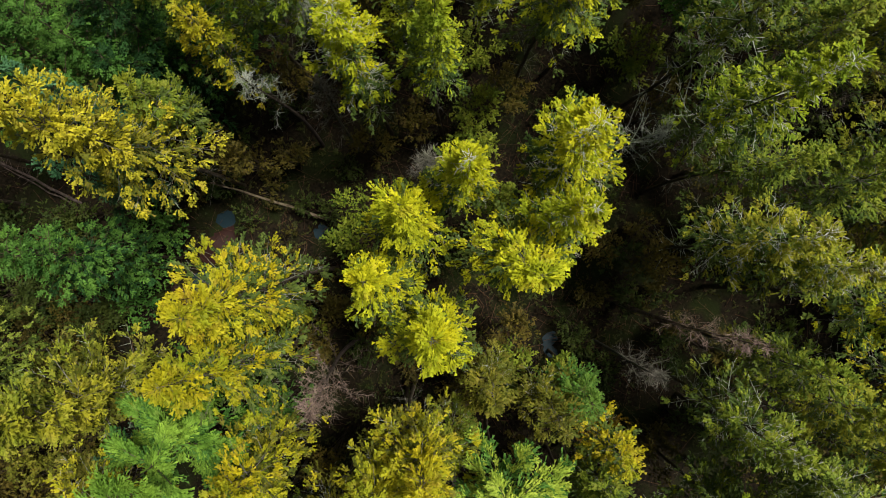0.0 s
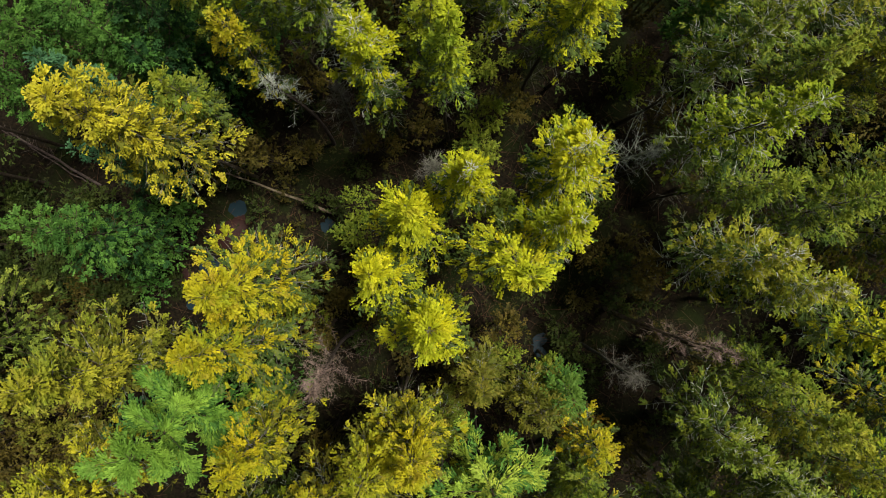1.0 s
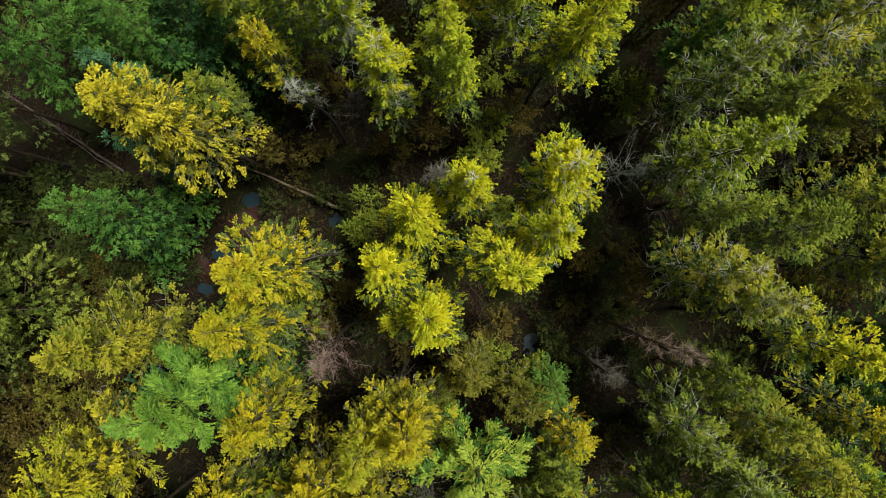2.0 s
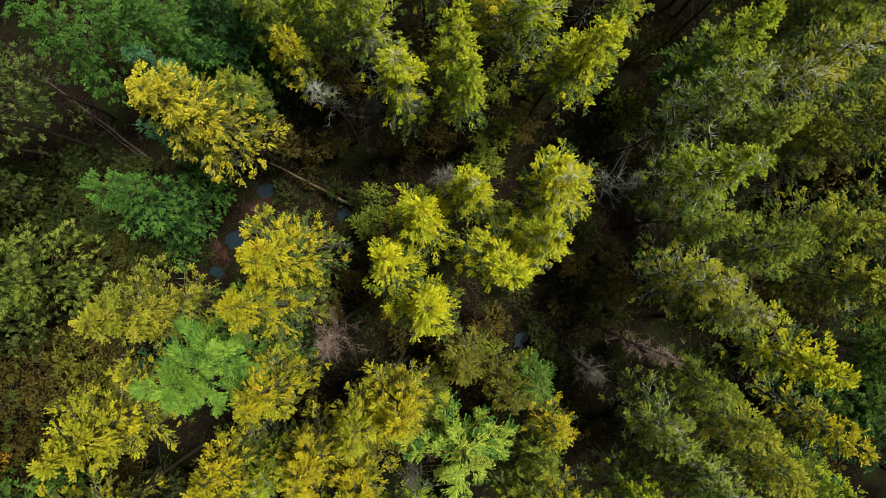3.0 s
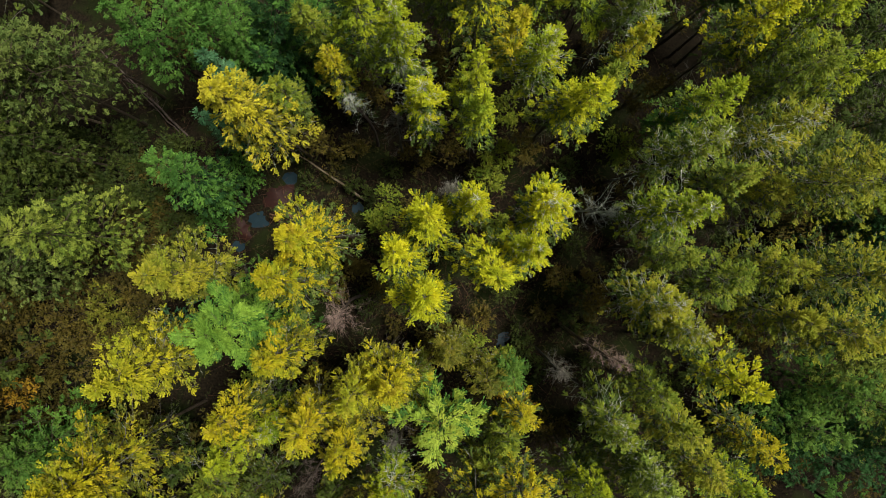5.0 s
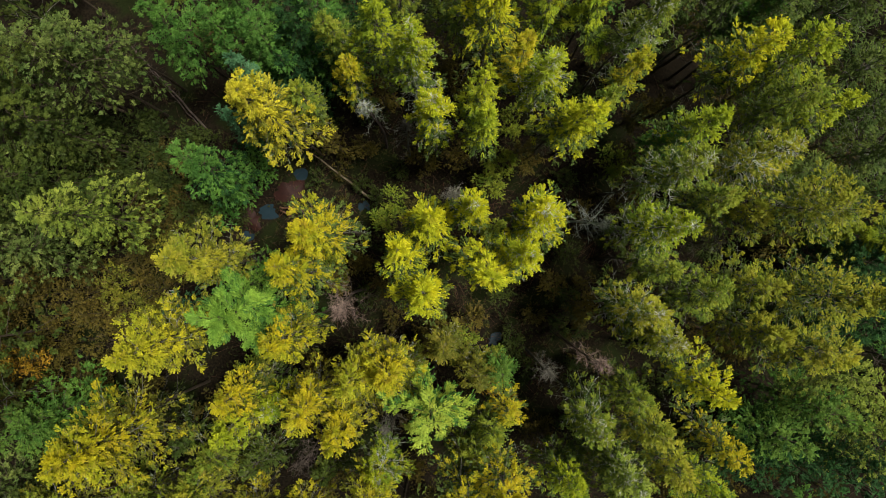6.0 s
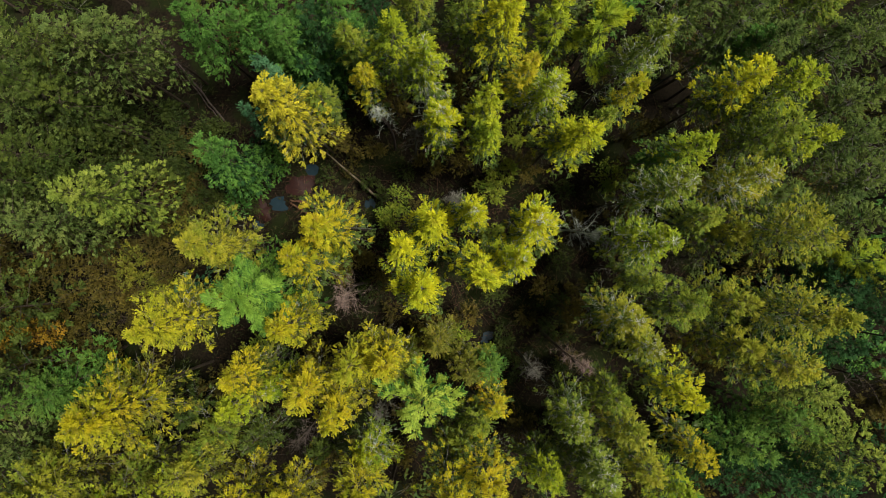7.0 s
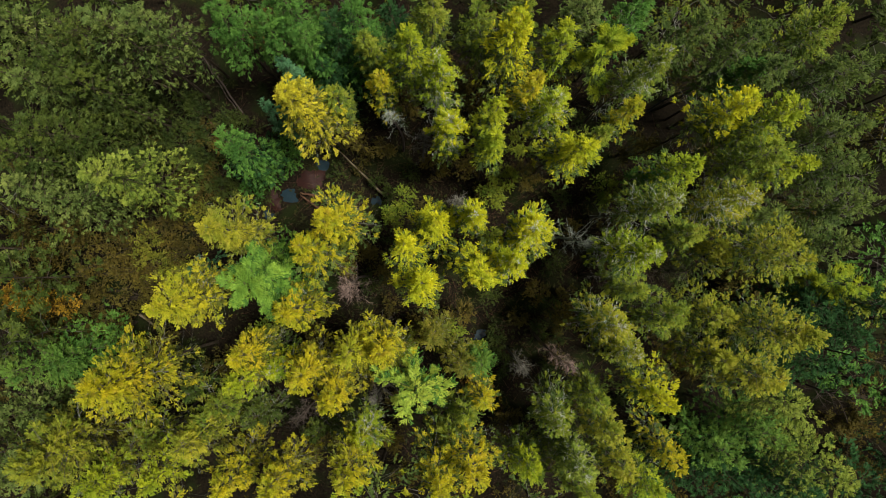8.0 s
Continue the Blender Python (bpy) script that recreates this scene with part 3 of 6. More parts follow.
conifer("spruce", "blue-green spruce with a spiky leader", -15.32, 3.23, 13, 1.2, "teal", 134, 0.2, "spruce", dense=0.67)
conifer("fir_tree", "broad green fir with clumped boughs", -19.45, 6.98, 17, 2.1, "green", 135, 0.42, "fir", dense=0.67)
conifer("fir_tree", "broad green fir with clumped boughs", -16.48, 7.29, 17.5, 1.8, "green", 136, 0.45, "fir", dense=0.67)
conifer("fir_tree", "broad green fir with clumped boughs", -13.78, 7.77, 17.5, 1.9, "green", 137, 0.4, "fir", dense=0.67)
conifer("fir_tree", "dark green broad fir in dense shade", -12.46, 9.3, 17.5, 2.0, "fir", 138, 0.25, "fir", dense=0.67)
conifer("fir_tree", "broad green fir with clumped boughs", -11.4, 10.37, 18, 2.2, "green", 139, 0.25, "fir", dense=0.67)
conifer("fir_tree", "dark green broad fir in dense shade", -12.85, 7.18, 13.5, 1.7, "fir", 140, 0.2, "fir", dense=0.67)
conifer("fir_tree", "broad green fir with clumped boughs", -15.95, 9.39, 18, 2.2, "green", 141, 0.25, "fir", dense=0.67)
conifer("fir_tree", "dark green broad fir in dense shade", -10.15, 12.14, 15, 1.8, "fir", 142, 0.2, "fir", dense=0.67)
conifer("fir_tree", "vivid green fir beside a forest pool", -15.73, -0.24, 15.3, 2.05, "emerald", 143, 0.28, "fir", dense=1.5)
conifer("fir_tree", "broad pale green conifer with fluffy boughs", -21.78, -5.79, 17, 2.35, "pale", 144, 0.3, "fir", dense=1.5)
conifer("fir_tree", "broad grey-green fir with hanging boughs", -26.76, -8.77, 15.5, 2.7, "sage", 145, 0.2, "fir", dense=0.67)
conifer("fir_tree", "broad grey-green fir with hanging boughs", -25.23, -8.85, 14, 2.5, "sage", 146, 0.2, "fir", dense=0.67)
conifer("larch", "khaki yellow larch with dense sprays", -12.54, -5.04, 20, 1.85, "khaki", 147, 0.5, "larch", dense=1.9, under="drab")
conifer("spruce", "fresh green spruce with long fern-like boughs", -9.46, -7.15, 18.8, 2.35, "fresh", 148, 0.55, "frond", dense=1.5)
conifer("spruce", "bright fresh green spruce with fern-like branches", -10.47, -6.3, 14, 1.8, "fresh", 149, 0.2, "spruce", dense=0.95)
conifer("spruce", "green spruce with layered drooping branches", -8.62, -8.29, 13, 1.6, "green", 150, 0.2, "spruce", dense=0.95)
conifer("larch", "bright yellow-green larch in early autumn colour", -13.04, -10.46, 20, 2.1, "straw", 151, 0.5, "larch", dense=1.9, under="drab")
conifer("larch", "golden autumn larch with soft needle sprays", -14.28, -16.42, 20, 3.0, "gold", 152, 0.5, "larch", dense=1.9, under="drab")
conifer("larch", "khaki yellow larch with dense sprays", -15.94, -22.26, 19.3, 2.7, "khaki", 153, 0.5, "larch", dense=1.9, under="drab")
conifer("spruce", "blue-green spruce with a spiky leader", -17.02, -10.66, 6, 1.5, "teal", 154, 0.08, "spruce", dense=0.67)
conifer("larch", "golden autumn larch with soft needle sprays", -6.83, -8.05, 18, 1.7, "gold", 155, 0.5, "larch", dense=0.95, under="drab")
conifer("larch", "golden autumn larch with soft needle sprays", -4.27, -10.67, 18.3, 2.1, "gold", 156, 0.5, "larch", dense=0.95, under="drab")
conifer("larch", "golden autumn larch with soft needle sprays", -2.21, -11.79, 18, 1.7, "gold", 157, 0.5, "larch", dense=0.95, under="drab")
conifer("larch", "golden autumn larch with soft needle sprays", -0.64, -7.32, 18.8, 1.8, "gold", 158, 0.5, "larch", dense=1.3, under="drab")
conifer("larch", "straw-yellow larch turning to autumn colour", -2.42, -8.42, 18.8, 1.5, "straw", 159, 0.5, "larch", dense=1.3, under="drab")
conifer("spruce", "bright green spruce with long fern-like boughs", 2.36, -9.04, 17.6, 1.95, "fern", 160, 0.62, "frond", dense=0.95)
conifer("larch", "olive green larch with grey inner twigs", 6.34, -9.14, 15.5, 1.1, "olive", 161, 0.5, "larch", dense=0.95)
conifer("larch", "yellow-green larch turning to autumn colour and bare silver twigs", 0.82, -13.5, 15.5, 1.7, "lime", 162, 0.5, "larch", twigs=PALE_TWIG, dense=0.67)
conifer("larch", "golden autumn larch with soft needle sprays", 0.78, -15.07, 19, 1.8, "gold", 163, 0.5, "larch", dense=0.67, under="drab")
conifer("larch", "golden autumn larch with soft needle sprays", 7.64, -11.38, 19, 2.0, "gold", 164, 0.5, "larch", dense=0.67)
conifer("larch", "yellow-green larch turning to autumn colour", 11.15, -9.90, 17, 1.5, "lime", 165, 0.5, "larch", dense=0.67)
conifer("larch", "pale green conifer with silvery twigs and bare silver twigs", 13.30, -8.18, 19, 1.5, "pale", 166, 0.5, "larch", twigs=PALE_TWIG, dense=0.67)
conifer("larch", "olive green larch with grey inner twigs and bare silver twigs", 11.17, -6.68, 17.5, 1.6, "olive", 167, 0.5, "larch", twigs=PALE_TWIG, dense=0.95)
conifer("larch", "khaki yellow larch with dense sprays and bare silver twigs", 11.52, 0.44, 18.2, 1.9, "khaki", 168, 0.5, "larch", twigs=PALE_TWIG, dense=0.95)
conifer("larch", "bright yellow-green larch in early autumn colour", 15.28, -2.43, 20, 1.6, "sunny", 169, 0.5, "larch", dense=0.67)
conifer("larch", "golden autumn larch with soft needle sprays", 19.33, -5.78, 16.5, 1.4, "gold", 170, 0.5, "larch", dense=0.67)
conifer("larch", "khaki yellow larch with dense sprays and bare silver twigs", 13.27, -0.61, 18, 1.6, "khaki", 171, 0.5, "larch", twigs=PALE_TWIG, dense=0.67)
conifer("larch", "khaki yellow larch with dense sprays", 14.30, -5.58, 18, 1.6, "khaki", 172, 0.5, "larch", dense=0.67)
conifer("larch", "khaki yellow larch with dense sprays", 15.99, -7.07, 18, 1.7, "khaki", 173, 0.5, "larch", dense=0.67)
conifer("larch", "olive green larch with grey inner twigs", 14.35, -9.38, 18, 1.7, "olive", 174, 0.5, "larch", dense=0.67)
conifer("larch", "yellow-green larch turning to autumn colour", 18.15, -7.66, 18, 1.7, "lime", 175, 0.5, "larch", dense=0.67)
conifer("larch", "olive green larch with grey inner twigs", 12.31, -10.98, 14, 1.4, "olive", 176, 0.5, "larch", dense=0.67)
conifer("larch", "golden autumn larch with soft needle sprays", 6.12, -13.05, 19, 1.8, "gold", 177, 0.5, "larch", dense=0.67)
conifer("larch", "olive green larch with grey inner twigs", 13.06, -4.35, 17, 1.5, "olive", 178, 0.5, "larch", dense=0.67)
conifer("larch", "yellow-green larch turning to autumn colour and bare silver twigs", 10.75, 4.92, 20.5, 1.7, "lime", 179, 0.5, "larch", twigs=PALE_TWIG, dense=0.95)
conifer("larch", "olive green larch with grey inner twigs", 12.20, 3.04, 17, 1.2, "olive", 180, 0.5, "larch", dense=0.95)
conifer("larch", "olive green larch with grey inner twigs and bare silver twigs", 10.47, 8.35, 20.5, 1.6, "olive", 181, 0.5, "larch", twigs=PALE_TWIG, dense=0.67)
conifer("larch", "yellow-green larch turning to autumn colour", 10.63, 10.70, 19.5, 1.5, "lime", 182, 0.5, "larch", dense=0.67)
conifer("larch", "bright yellow-green larch in early autumn colour", 11.49, 14.68, 21, 1.8, "sunny", 183, 0.5, "larch", dense=0.67)
conifer("larch", "khaki yellow larch with dense sprays and bare silver twigs", 14.36, 10.41, 20, 1.8, "khaki", 184, 0.5, "larch", twigs=PALE_TWIG, dense=0.67)
conifer("larch", "olive green larch with grey inner twigs", 14.41, 13.31, 20.5, 2.1, "olive", 185, 0.5, "larch", dense=0.67)
conifer("larch", "yellow-green larch turning to autumn colour", 16.38, 13.53, 20, 1.4, "lime", 186, 0.5, "larch", dense=0.67)
conifer("larch", "yellow-green larch turning to autumn colour", 13.94, 15.69, 21, 1.9, "lime", 187, 0.5, "larch", dense=0.67)
conifer("larch", "khaki yellow larch with dense sprays", 17.47, 7.98, 22, 2.4, "khaki", 188, 0.5, "larch", dense=0.67)
conifer("larch", "khaki yellow larch with dense sprays", 20.33, 4.62, 21, 2.3, "khaki", 189, 0.5, "larch", dense=0.67)
conifer("larch", "khaki yellow larch with dense sprays", 20.45, 1.71, 19.5, 2.1, "khaki", 190, 0.5, "larch", dense=0.67)
conifer("larch", "olive green larch with grey inner twigs", 13.03, 7.51, 18.5, 1.4, "olive", 191, 0.5, "larch", dense=0.67)
conifer("larch", "olive green larch with grey inner twigs", 14.58, 2.70, 18, 1.7, "olive", 192, 0.5, "larch", dense=0.67)
conifer("larch", "olive green larch with grey inner twigs", 14.07, 21.86, 20, 2.2, "olive", 193, 0.5, "larch", dense=0.67)
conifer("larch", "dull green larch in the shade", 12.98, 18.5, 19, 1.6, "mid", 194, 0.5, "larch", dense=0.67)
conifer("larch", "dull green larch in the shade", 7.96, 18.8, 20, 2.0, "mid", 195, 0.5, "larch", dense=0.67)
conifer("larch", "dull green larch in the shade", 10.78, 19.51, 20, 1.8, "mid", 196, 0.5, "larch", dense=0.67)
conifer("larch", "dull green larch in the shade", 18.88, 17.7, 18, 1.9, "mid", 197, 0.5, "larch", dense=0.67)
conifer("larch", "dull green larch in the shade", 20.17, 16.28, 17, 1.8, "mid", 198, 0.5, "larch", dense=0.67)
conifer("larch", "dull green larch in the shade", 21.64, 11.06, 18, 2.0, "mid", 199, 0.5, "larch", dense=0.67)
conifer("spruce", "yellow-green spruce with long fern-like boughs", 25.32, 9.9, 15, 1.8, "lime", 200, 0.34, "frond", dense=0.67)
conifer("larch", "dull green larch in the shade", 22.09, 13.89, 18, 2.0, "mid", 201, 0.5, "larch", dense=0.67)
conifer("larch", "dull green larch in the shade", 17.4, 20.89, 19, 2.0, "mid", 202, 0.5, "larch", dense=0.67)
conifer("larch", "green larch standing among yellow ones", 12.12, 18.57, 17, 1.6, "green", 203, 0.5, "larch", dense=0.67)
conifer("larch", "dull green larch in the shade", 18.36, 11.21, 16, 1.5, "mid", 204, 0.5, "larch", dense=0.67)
conifer("larch", "green larch standing among yellow ones", 10.53, 10.38, 15, 1.44, "green", 205, 0.5, "larch", dense=0.67)
conifer("larch", "khaki yellow larch with dense sprays", 15.35, 7.54, 17, 1.8, "khaki", 206, 0.5, "larch", dense=0.67)
conifer("larch", "khaki yellow larch with dense sprays", 17.26, 3.95, 17.5, 2.0, "khaki", 207, 0.5, "larch", dense=0.67)
conifer("larch", "khaki yellow larch with dense sprays", 18.42, 1.41, 17, 2.0, "khaki", 208, 0.5, "larch", dense=0.67)
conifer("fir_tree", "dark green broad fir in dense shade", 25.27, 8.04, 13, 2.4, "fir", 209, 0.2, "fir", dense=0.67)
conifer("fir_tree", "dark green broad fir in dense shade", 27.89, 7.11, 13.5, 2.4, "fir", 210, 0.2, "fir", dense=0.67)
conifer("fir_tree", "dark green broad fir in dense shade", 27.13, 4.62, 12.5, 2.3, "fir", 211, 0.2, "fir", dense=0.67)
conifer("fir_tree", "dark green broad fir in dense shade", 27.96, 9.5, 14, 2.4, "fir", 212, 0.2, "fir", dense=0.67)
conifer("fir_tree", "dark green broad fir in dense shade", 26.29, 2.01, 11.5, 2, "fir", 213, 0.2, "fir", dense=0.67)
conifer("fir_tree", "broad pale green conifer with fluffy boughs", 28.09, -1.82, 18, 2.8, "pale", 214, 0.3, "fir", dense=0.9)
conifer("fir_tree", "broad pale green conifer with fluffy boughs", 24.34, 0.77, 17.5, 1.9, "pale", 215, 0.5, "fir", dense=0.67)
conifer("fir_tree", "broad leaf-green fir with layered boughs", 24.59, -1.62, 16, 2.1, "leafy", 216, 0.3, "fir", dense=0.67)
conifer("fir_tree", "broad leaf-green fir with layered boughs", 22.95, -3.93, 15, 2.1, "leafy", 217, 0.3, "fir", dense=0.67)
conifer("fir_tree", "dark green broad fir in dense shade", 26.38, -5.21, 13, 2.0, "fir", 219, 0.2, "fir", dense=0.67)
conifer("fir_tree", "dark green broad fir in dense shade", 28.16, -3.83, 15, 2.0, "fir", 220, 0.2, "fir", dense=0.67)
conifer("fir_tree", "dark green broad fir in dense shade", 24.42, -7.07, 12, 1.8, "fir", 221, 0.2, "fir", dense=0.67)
conifer("larch", "golden autumn larch with soft needle sprays", -2.97, -17.55, 18.7, 1.9, "gold", 222, 0.5, "larch", dense=0.67, under="drab")
conifer("larch", "golden autumn larch with soft needle sprays", -5.49, -18.9, 18.5, 1.8, "gold", 223, 0.5, "larch", dense=0.67, under="drab")
conifer("larch", "khaki yellow larch with dense sprays", -8.92, -18.05, 18, 1.8, "khaki", 224, 0.5, "larch", dense=0.67, under="drab")
conifer("larch", "yellow-green larch turning to autumn colour", -9.53, -20.75, 18.5, 1.8, "lime", 225, 0.5, "larch", dense=0.67, under="drab")
conifer("larch", "yellow-green larch turning to autumn colour", -12.69, -22.51, 18.5, 2.0, "lime", 226, 0.5, "larch", dense=0.67, under="drab")
conifer("larch", "yellow-green larch turning to autumn colour", -7.65, -13.24, 18.3, 1.5, "lime", 227, 0.5, "larch", dense=0.67, under="drab")
conifer("larch", "golden autumn larch with soft needle sprays", -8.19, -11.55, 18.2, 1.5, "gold", 228, 0.5, "larch", dense=0.67, under="drab")
conifer("larch", "yellow-green larch turning to autumn colour and bare silver twigs", -6.34, -12.1, 15.5, 1.3, "lime", 229, 0.5, "larch", twigs=PALE_TWIG, dense=0.67)
conifer("larch", "olive green larch with grey inner twigs", -9.17, -17.67, 15, 1.8, "olive", 230, 0.5, "larch", dense=0.67, under="drab")
conifer("fir_tree", "broad leaf-green fir with layered boughs", -21.45, -19.78, 15, 2.8, "leafy", 231, 0.2, "fir", dense=0.67)
conifer("fir_tree", "broad grey-green fir with hanging boughs", -20.64, -23.01, 15, 2.4, "sage", 232, 0.2, "fir", dense=0.67)
conifer("fir_tree", "broad leaf-green fir with layered boughs", -20.41, -18.97, 12.5, 2.2, "leafy", 233, 0.2, "fir", dense=0.67)
conifer("larch", "grey-green conifer with pale drooping sprays", -17.57, -24.62, 18, 2.2, "sage", 234, 0.5, "larch", dense=0.67, under="drab")
conifer("fir_tree", "broad grey-green fir with hanging boughs", -24.13, 2.81, 19, 2.6, "sage", 235, 0.48, "fir", dense=0.67)
conifer("fir_tree", "broad dull green fir with hanging boughs", -26.6, 1.58, 19, 2.4, "dusk", 236, 0.48, "fir", dense=0.67)
conifer("fir_tree", "broad dull green fir with hanging boughs", -27.12, -0.68, 18.5, 2.3, "dusk", 237, 0.48, "fir", dense=0.67)
conifer("fir_tree", "broad grey-green fir with hanging boughs", -23.82, 4.21, 17, 1.8, "sage", 238, 0.48, "fir", dense=0.67)
conifer("fir_tree", "broad grey-green fir with hanging boughs", -27.57, -2.4, 18, 2.2, "sage", 239, 0.25, "fir", dense=0.67)
conifer("fir_tree", "broad dull green fir with hanging boughs", -25.58, -1.08, 17, 2.2, "dusk", 240, 0.48, "fir", dense=0.67)
conifer("fir_tree", "broad dull green fir with hanging boughs", -26.88, -4.99, 17, 2.2, "dusk", 241, 0.25, "fir", dense=0.67)
conifer("fir_tree", "broad dull green fir with hanging boughs", -26.2, -4.56, 13, 2.0, "dusk", 242, 0.2, "fir", dense=0.67)
conifer("fir_tree", "broad grey-green fir with hanging boughs", -30.26, 0.36, 18, 2.4, "sage", 243, 0.48, "fir", dense=0.67)
conifer("fir_tree", "broad dull green fir with hanging boughs", -27.57, -7.06, 17, 2.2, "dusk", 244, 0.25, "fir", dense=0.67)
conifer("larch", "thin drab olive larch in the shade", 2.02, -5.94, 13, 1.2, "drab", 245, 0.5, "larch", dense=1.3)
conifer("larch", "thin drab olive larch in the shade", 4.53, -6.79, 14, 1.2, "drab", 246, 0.5, "larch", dense=0.95)
conifer("spruce", "leaf-green spruce with drooping branches", 5.92, -6.1, 13, 1.4, "leafy", 247, 0.5, "spruce", dense=0.95)
conifer("larch", "golden autumn larch with soft needle sprays", 6.99, -8.05, 14, 1.3, "gold", 248, 0.5, "larch", dense=0.95)
conifer("larch", "olive green larch with grey inner twigs", 5.85, -10.9, 14, 1.5, "olive", 249, 0.5, "larch", dense=0.95)
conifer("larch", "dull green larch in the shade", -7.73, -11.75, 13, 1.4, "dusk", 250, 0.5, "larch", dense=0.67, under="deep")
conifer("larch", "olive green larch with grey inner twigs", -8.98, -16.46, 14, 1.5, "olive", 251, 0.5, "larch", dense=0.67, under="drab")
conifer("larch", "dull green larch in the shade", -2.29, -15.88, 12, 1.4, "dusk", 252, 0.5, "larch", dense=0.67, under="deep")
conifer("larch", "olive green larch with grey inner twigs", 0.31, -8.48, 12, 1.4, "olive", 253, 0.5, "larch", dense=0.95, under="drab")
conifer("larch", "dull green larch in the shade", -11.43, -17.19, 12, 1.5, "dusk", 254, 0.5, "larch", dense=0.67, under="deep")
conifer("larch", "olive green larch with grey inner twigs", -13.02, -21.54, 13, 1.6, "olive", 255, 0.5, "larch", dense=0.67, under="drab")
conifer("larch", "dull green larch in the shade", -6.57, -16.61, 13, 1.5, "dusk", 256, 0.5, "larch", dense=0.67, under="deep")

# ---- trees round the edge ----
conifer("larch", "olive green larch with grey inner twigs", 2.1, 24.5, 16.7, 2.4, "olive", 257, 0.4, "larch", dense=0.2, coarse=1.8)
conifer("larch", "olive green larch with grey inner twigs", -11.1, 19.7, 18.9, 2.5, "olive", 258, 0.4, "larch", dense=0.2, coarse=1.8)
conifer("fir_tree", "broad green fir with clumped boughs", 36.7, 11.1, 17.1, 2.3, "green", 260, 0.12, "fir", dense=0.2, coarse=1.8)
conifer("larch", "olive green larch with grey inner twigs", 6.9, 31.8, 15.7, 2.2, "olive", 261, 0.4, "larch", dense=0.2, coarse=1.8)
conifer("larch", "golden autumn larch with soft needle sprays", -9.1, -30.6, 19.3, 2.3, "gold", 262, 0.4, "larch", dense=0.2, coarse=1.8)
conifer("larch", "olive green larch with grey inner twigs", 15.2, 33.3, 16.2, 2.0, "olive", 263, 0.4, "larch", dense=0.2, coarse=1.8)
conifer("larch", "olive green larch with grey inner twigs", 7.2, 22.6, 15.5, 2.4, "olive", 264, 0.4, "larch", dense=0.2, coarse=1.8)
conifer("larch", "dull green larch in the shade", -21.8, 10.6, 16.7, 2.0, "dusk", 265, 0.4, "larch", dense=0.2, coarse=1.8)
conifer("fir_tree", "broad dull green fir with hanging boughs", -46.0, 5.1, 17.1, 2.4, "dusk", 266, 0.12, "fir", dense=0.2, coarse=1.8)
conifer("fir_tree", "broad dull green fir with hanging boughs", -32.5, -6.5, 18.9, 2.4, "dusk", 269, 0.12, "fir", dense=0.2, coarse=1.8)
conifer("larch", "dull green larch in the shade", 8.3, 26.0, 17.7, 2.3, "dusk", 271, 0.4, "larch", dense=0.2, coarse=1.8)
conifer("fir_tree", "broad dull green fir with hanging boughs", -25.8, -14.9, 19.5, 2.4, "dusk", 275, 0.12, "fir", dense=0.2, coarse=1.8)
conifer("larch", "olive green larch with grey inner twigs", 2.2, -24.6, 19.1, 2.3, "olive", 276, 0.4, "larch", dense=0.2, coarse=1.8)
conifer("fir_tree", "broad dull green fir with hanging boughs", -30.8, -2.9, 17.6, 2.2, "dusk", 277, 0.12, "fir", dense=0.2, coarse=1.8)
conifer("larch", "dull green larch in the shade", -3.1, 20.2, 15.7, 2.0, "dusk", 278, 0.4, "larch", dense=0.2, coarse=1.8)
conifer("larch", "olive green larch with grey inner twigs", 26.9, 22.2, 17.3, 2.5, "olive", 279, 0.4, "larch", dense=0.2, coarse=1.8)
conifer("larch", "yellow-green larch turning to autumn colour", 3.7, -18.4, 19.3, 2.3, "lime", 281, 0.4, "larch", dense=0.2, coarse=1.8)
conifer("larch", "olive green larch with grey inner twigs", 28.2, 10.1, 16.8, 2.0, "olive", 283, 0.4, "larch", dense=0.2, coarse=1.8)
conifer("fir_tree", "broad dull green fir with hanging boughs", -40.9, -6.4, 17.4, 2.0, "dusk", 284, 0.12, "fir", dense=0.2, coarse=1.8)
conifer("larch", "dull green larch in the shade", 29.1, 30.5, 15.8, 2.1, "dusk", 286, 0.4, "larch", dense=0.2, coarse=1.8)
conifer("fir_tree", "broad grey-green fir with hanging boughs", -15.8, -33.9, 19.1, 2.2, "sage", 288, 0.12, "fir", dense=0.2, coarse=1.8)
conifer("fir_tree", "broad green fir with clumped boughs", 23.4, -15.3, 19.2, 2.3, "green", 290, 0.12, "fir", dense=0.2, coarse=1.8)
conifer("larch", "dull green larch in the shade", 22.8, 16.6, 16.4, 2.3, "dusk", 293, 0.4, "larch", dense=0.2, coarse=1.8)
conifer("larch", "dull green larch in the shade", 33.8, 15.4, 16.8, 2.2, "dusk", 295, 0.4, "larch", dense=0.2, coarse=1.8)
conifer("fir_tree", "broad grey-green fir with hanging boughs", -27.4, -26.1, 17.4, 2.2, "sage", 296, 0.12, "fir", dense=0.2, coarse=1.8)
conifer("fir_tree", "dark green broad fir in dense shade", 45.9, -1.5, 17.5, 2.1, "fir", 297, 0.12, "fir", dense=0.2, coarse=1.8)
conifer("larch", "olive green larch with grey inner twigs", 20.1, -17.2, 19.2, 2.4, "olive", 300, 0.4, "larch", dense=0.2, coarse=1.8)
conifer("larch", "dull green larch in the shade", 20.5, 35.1, 16.1, 2.0, "dusk", 302, 0.4, "larch", dense=0.2, coarse=1.8)
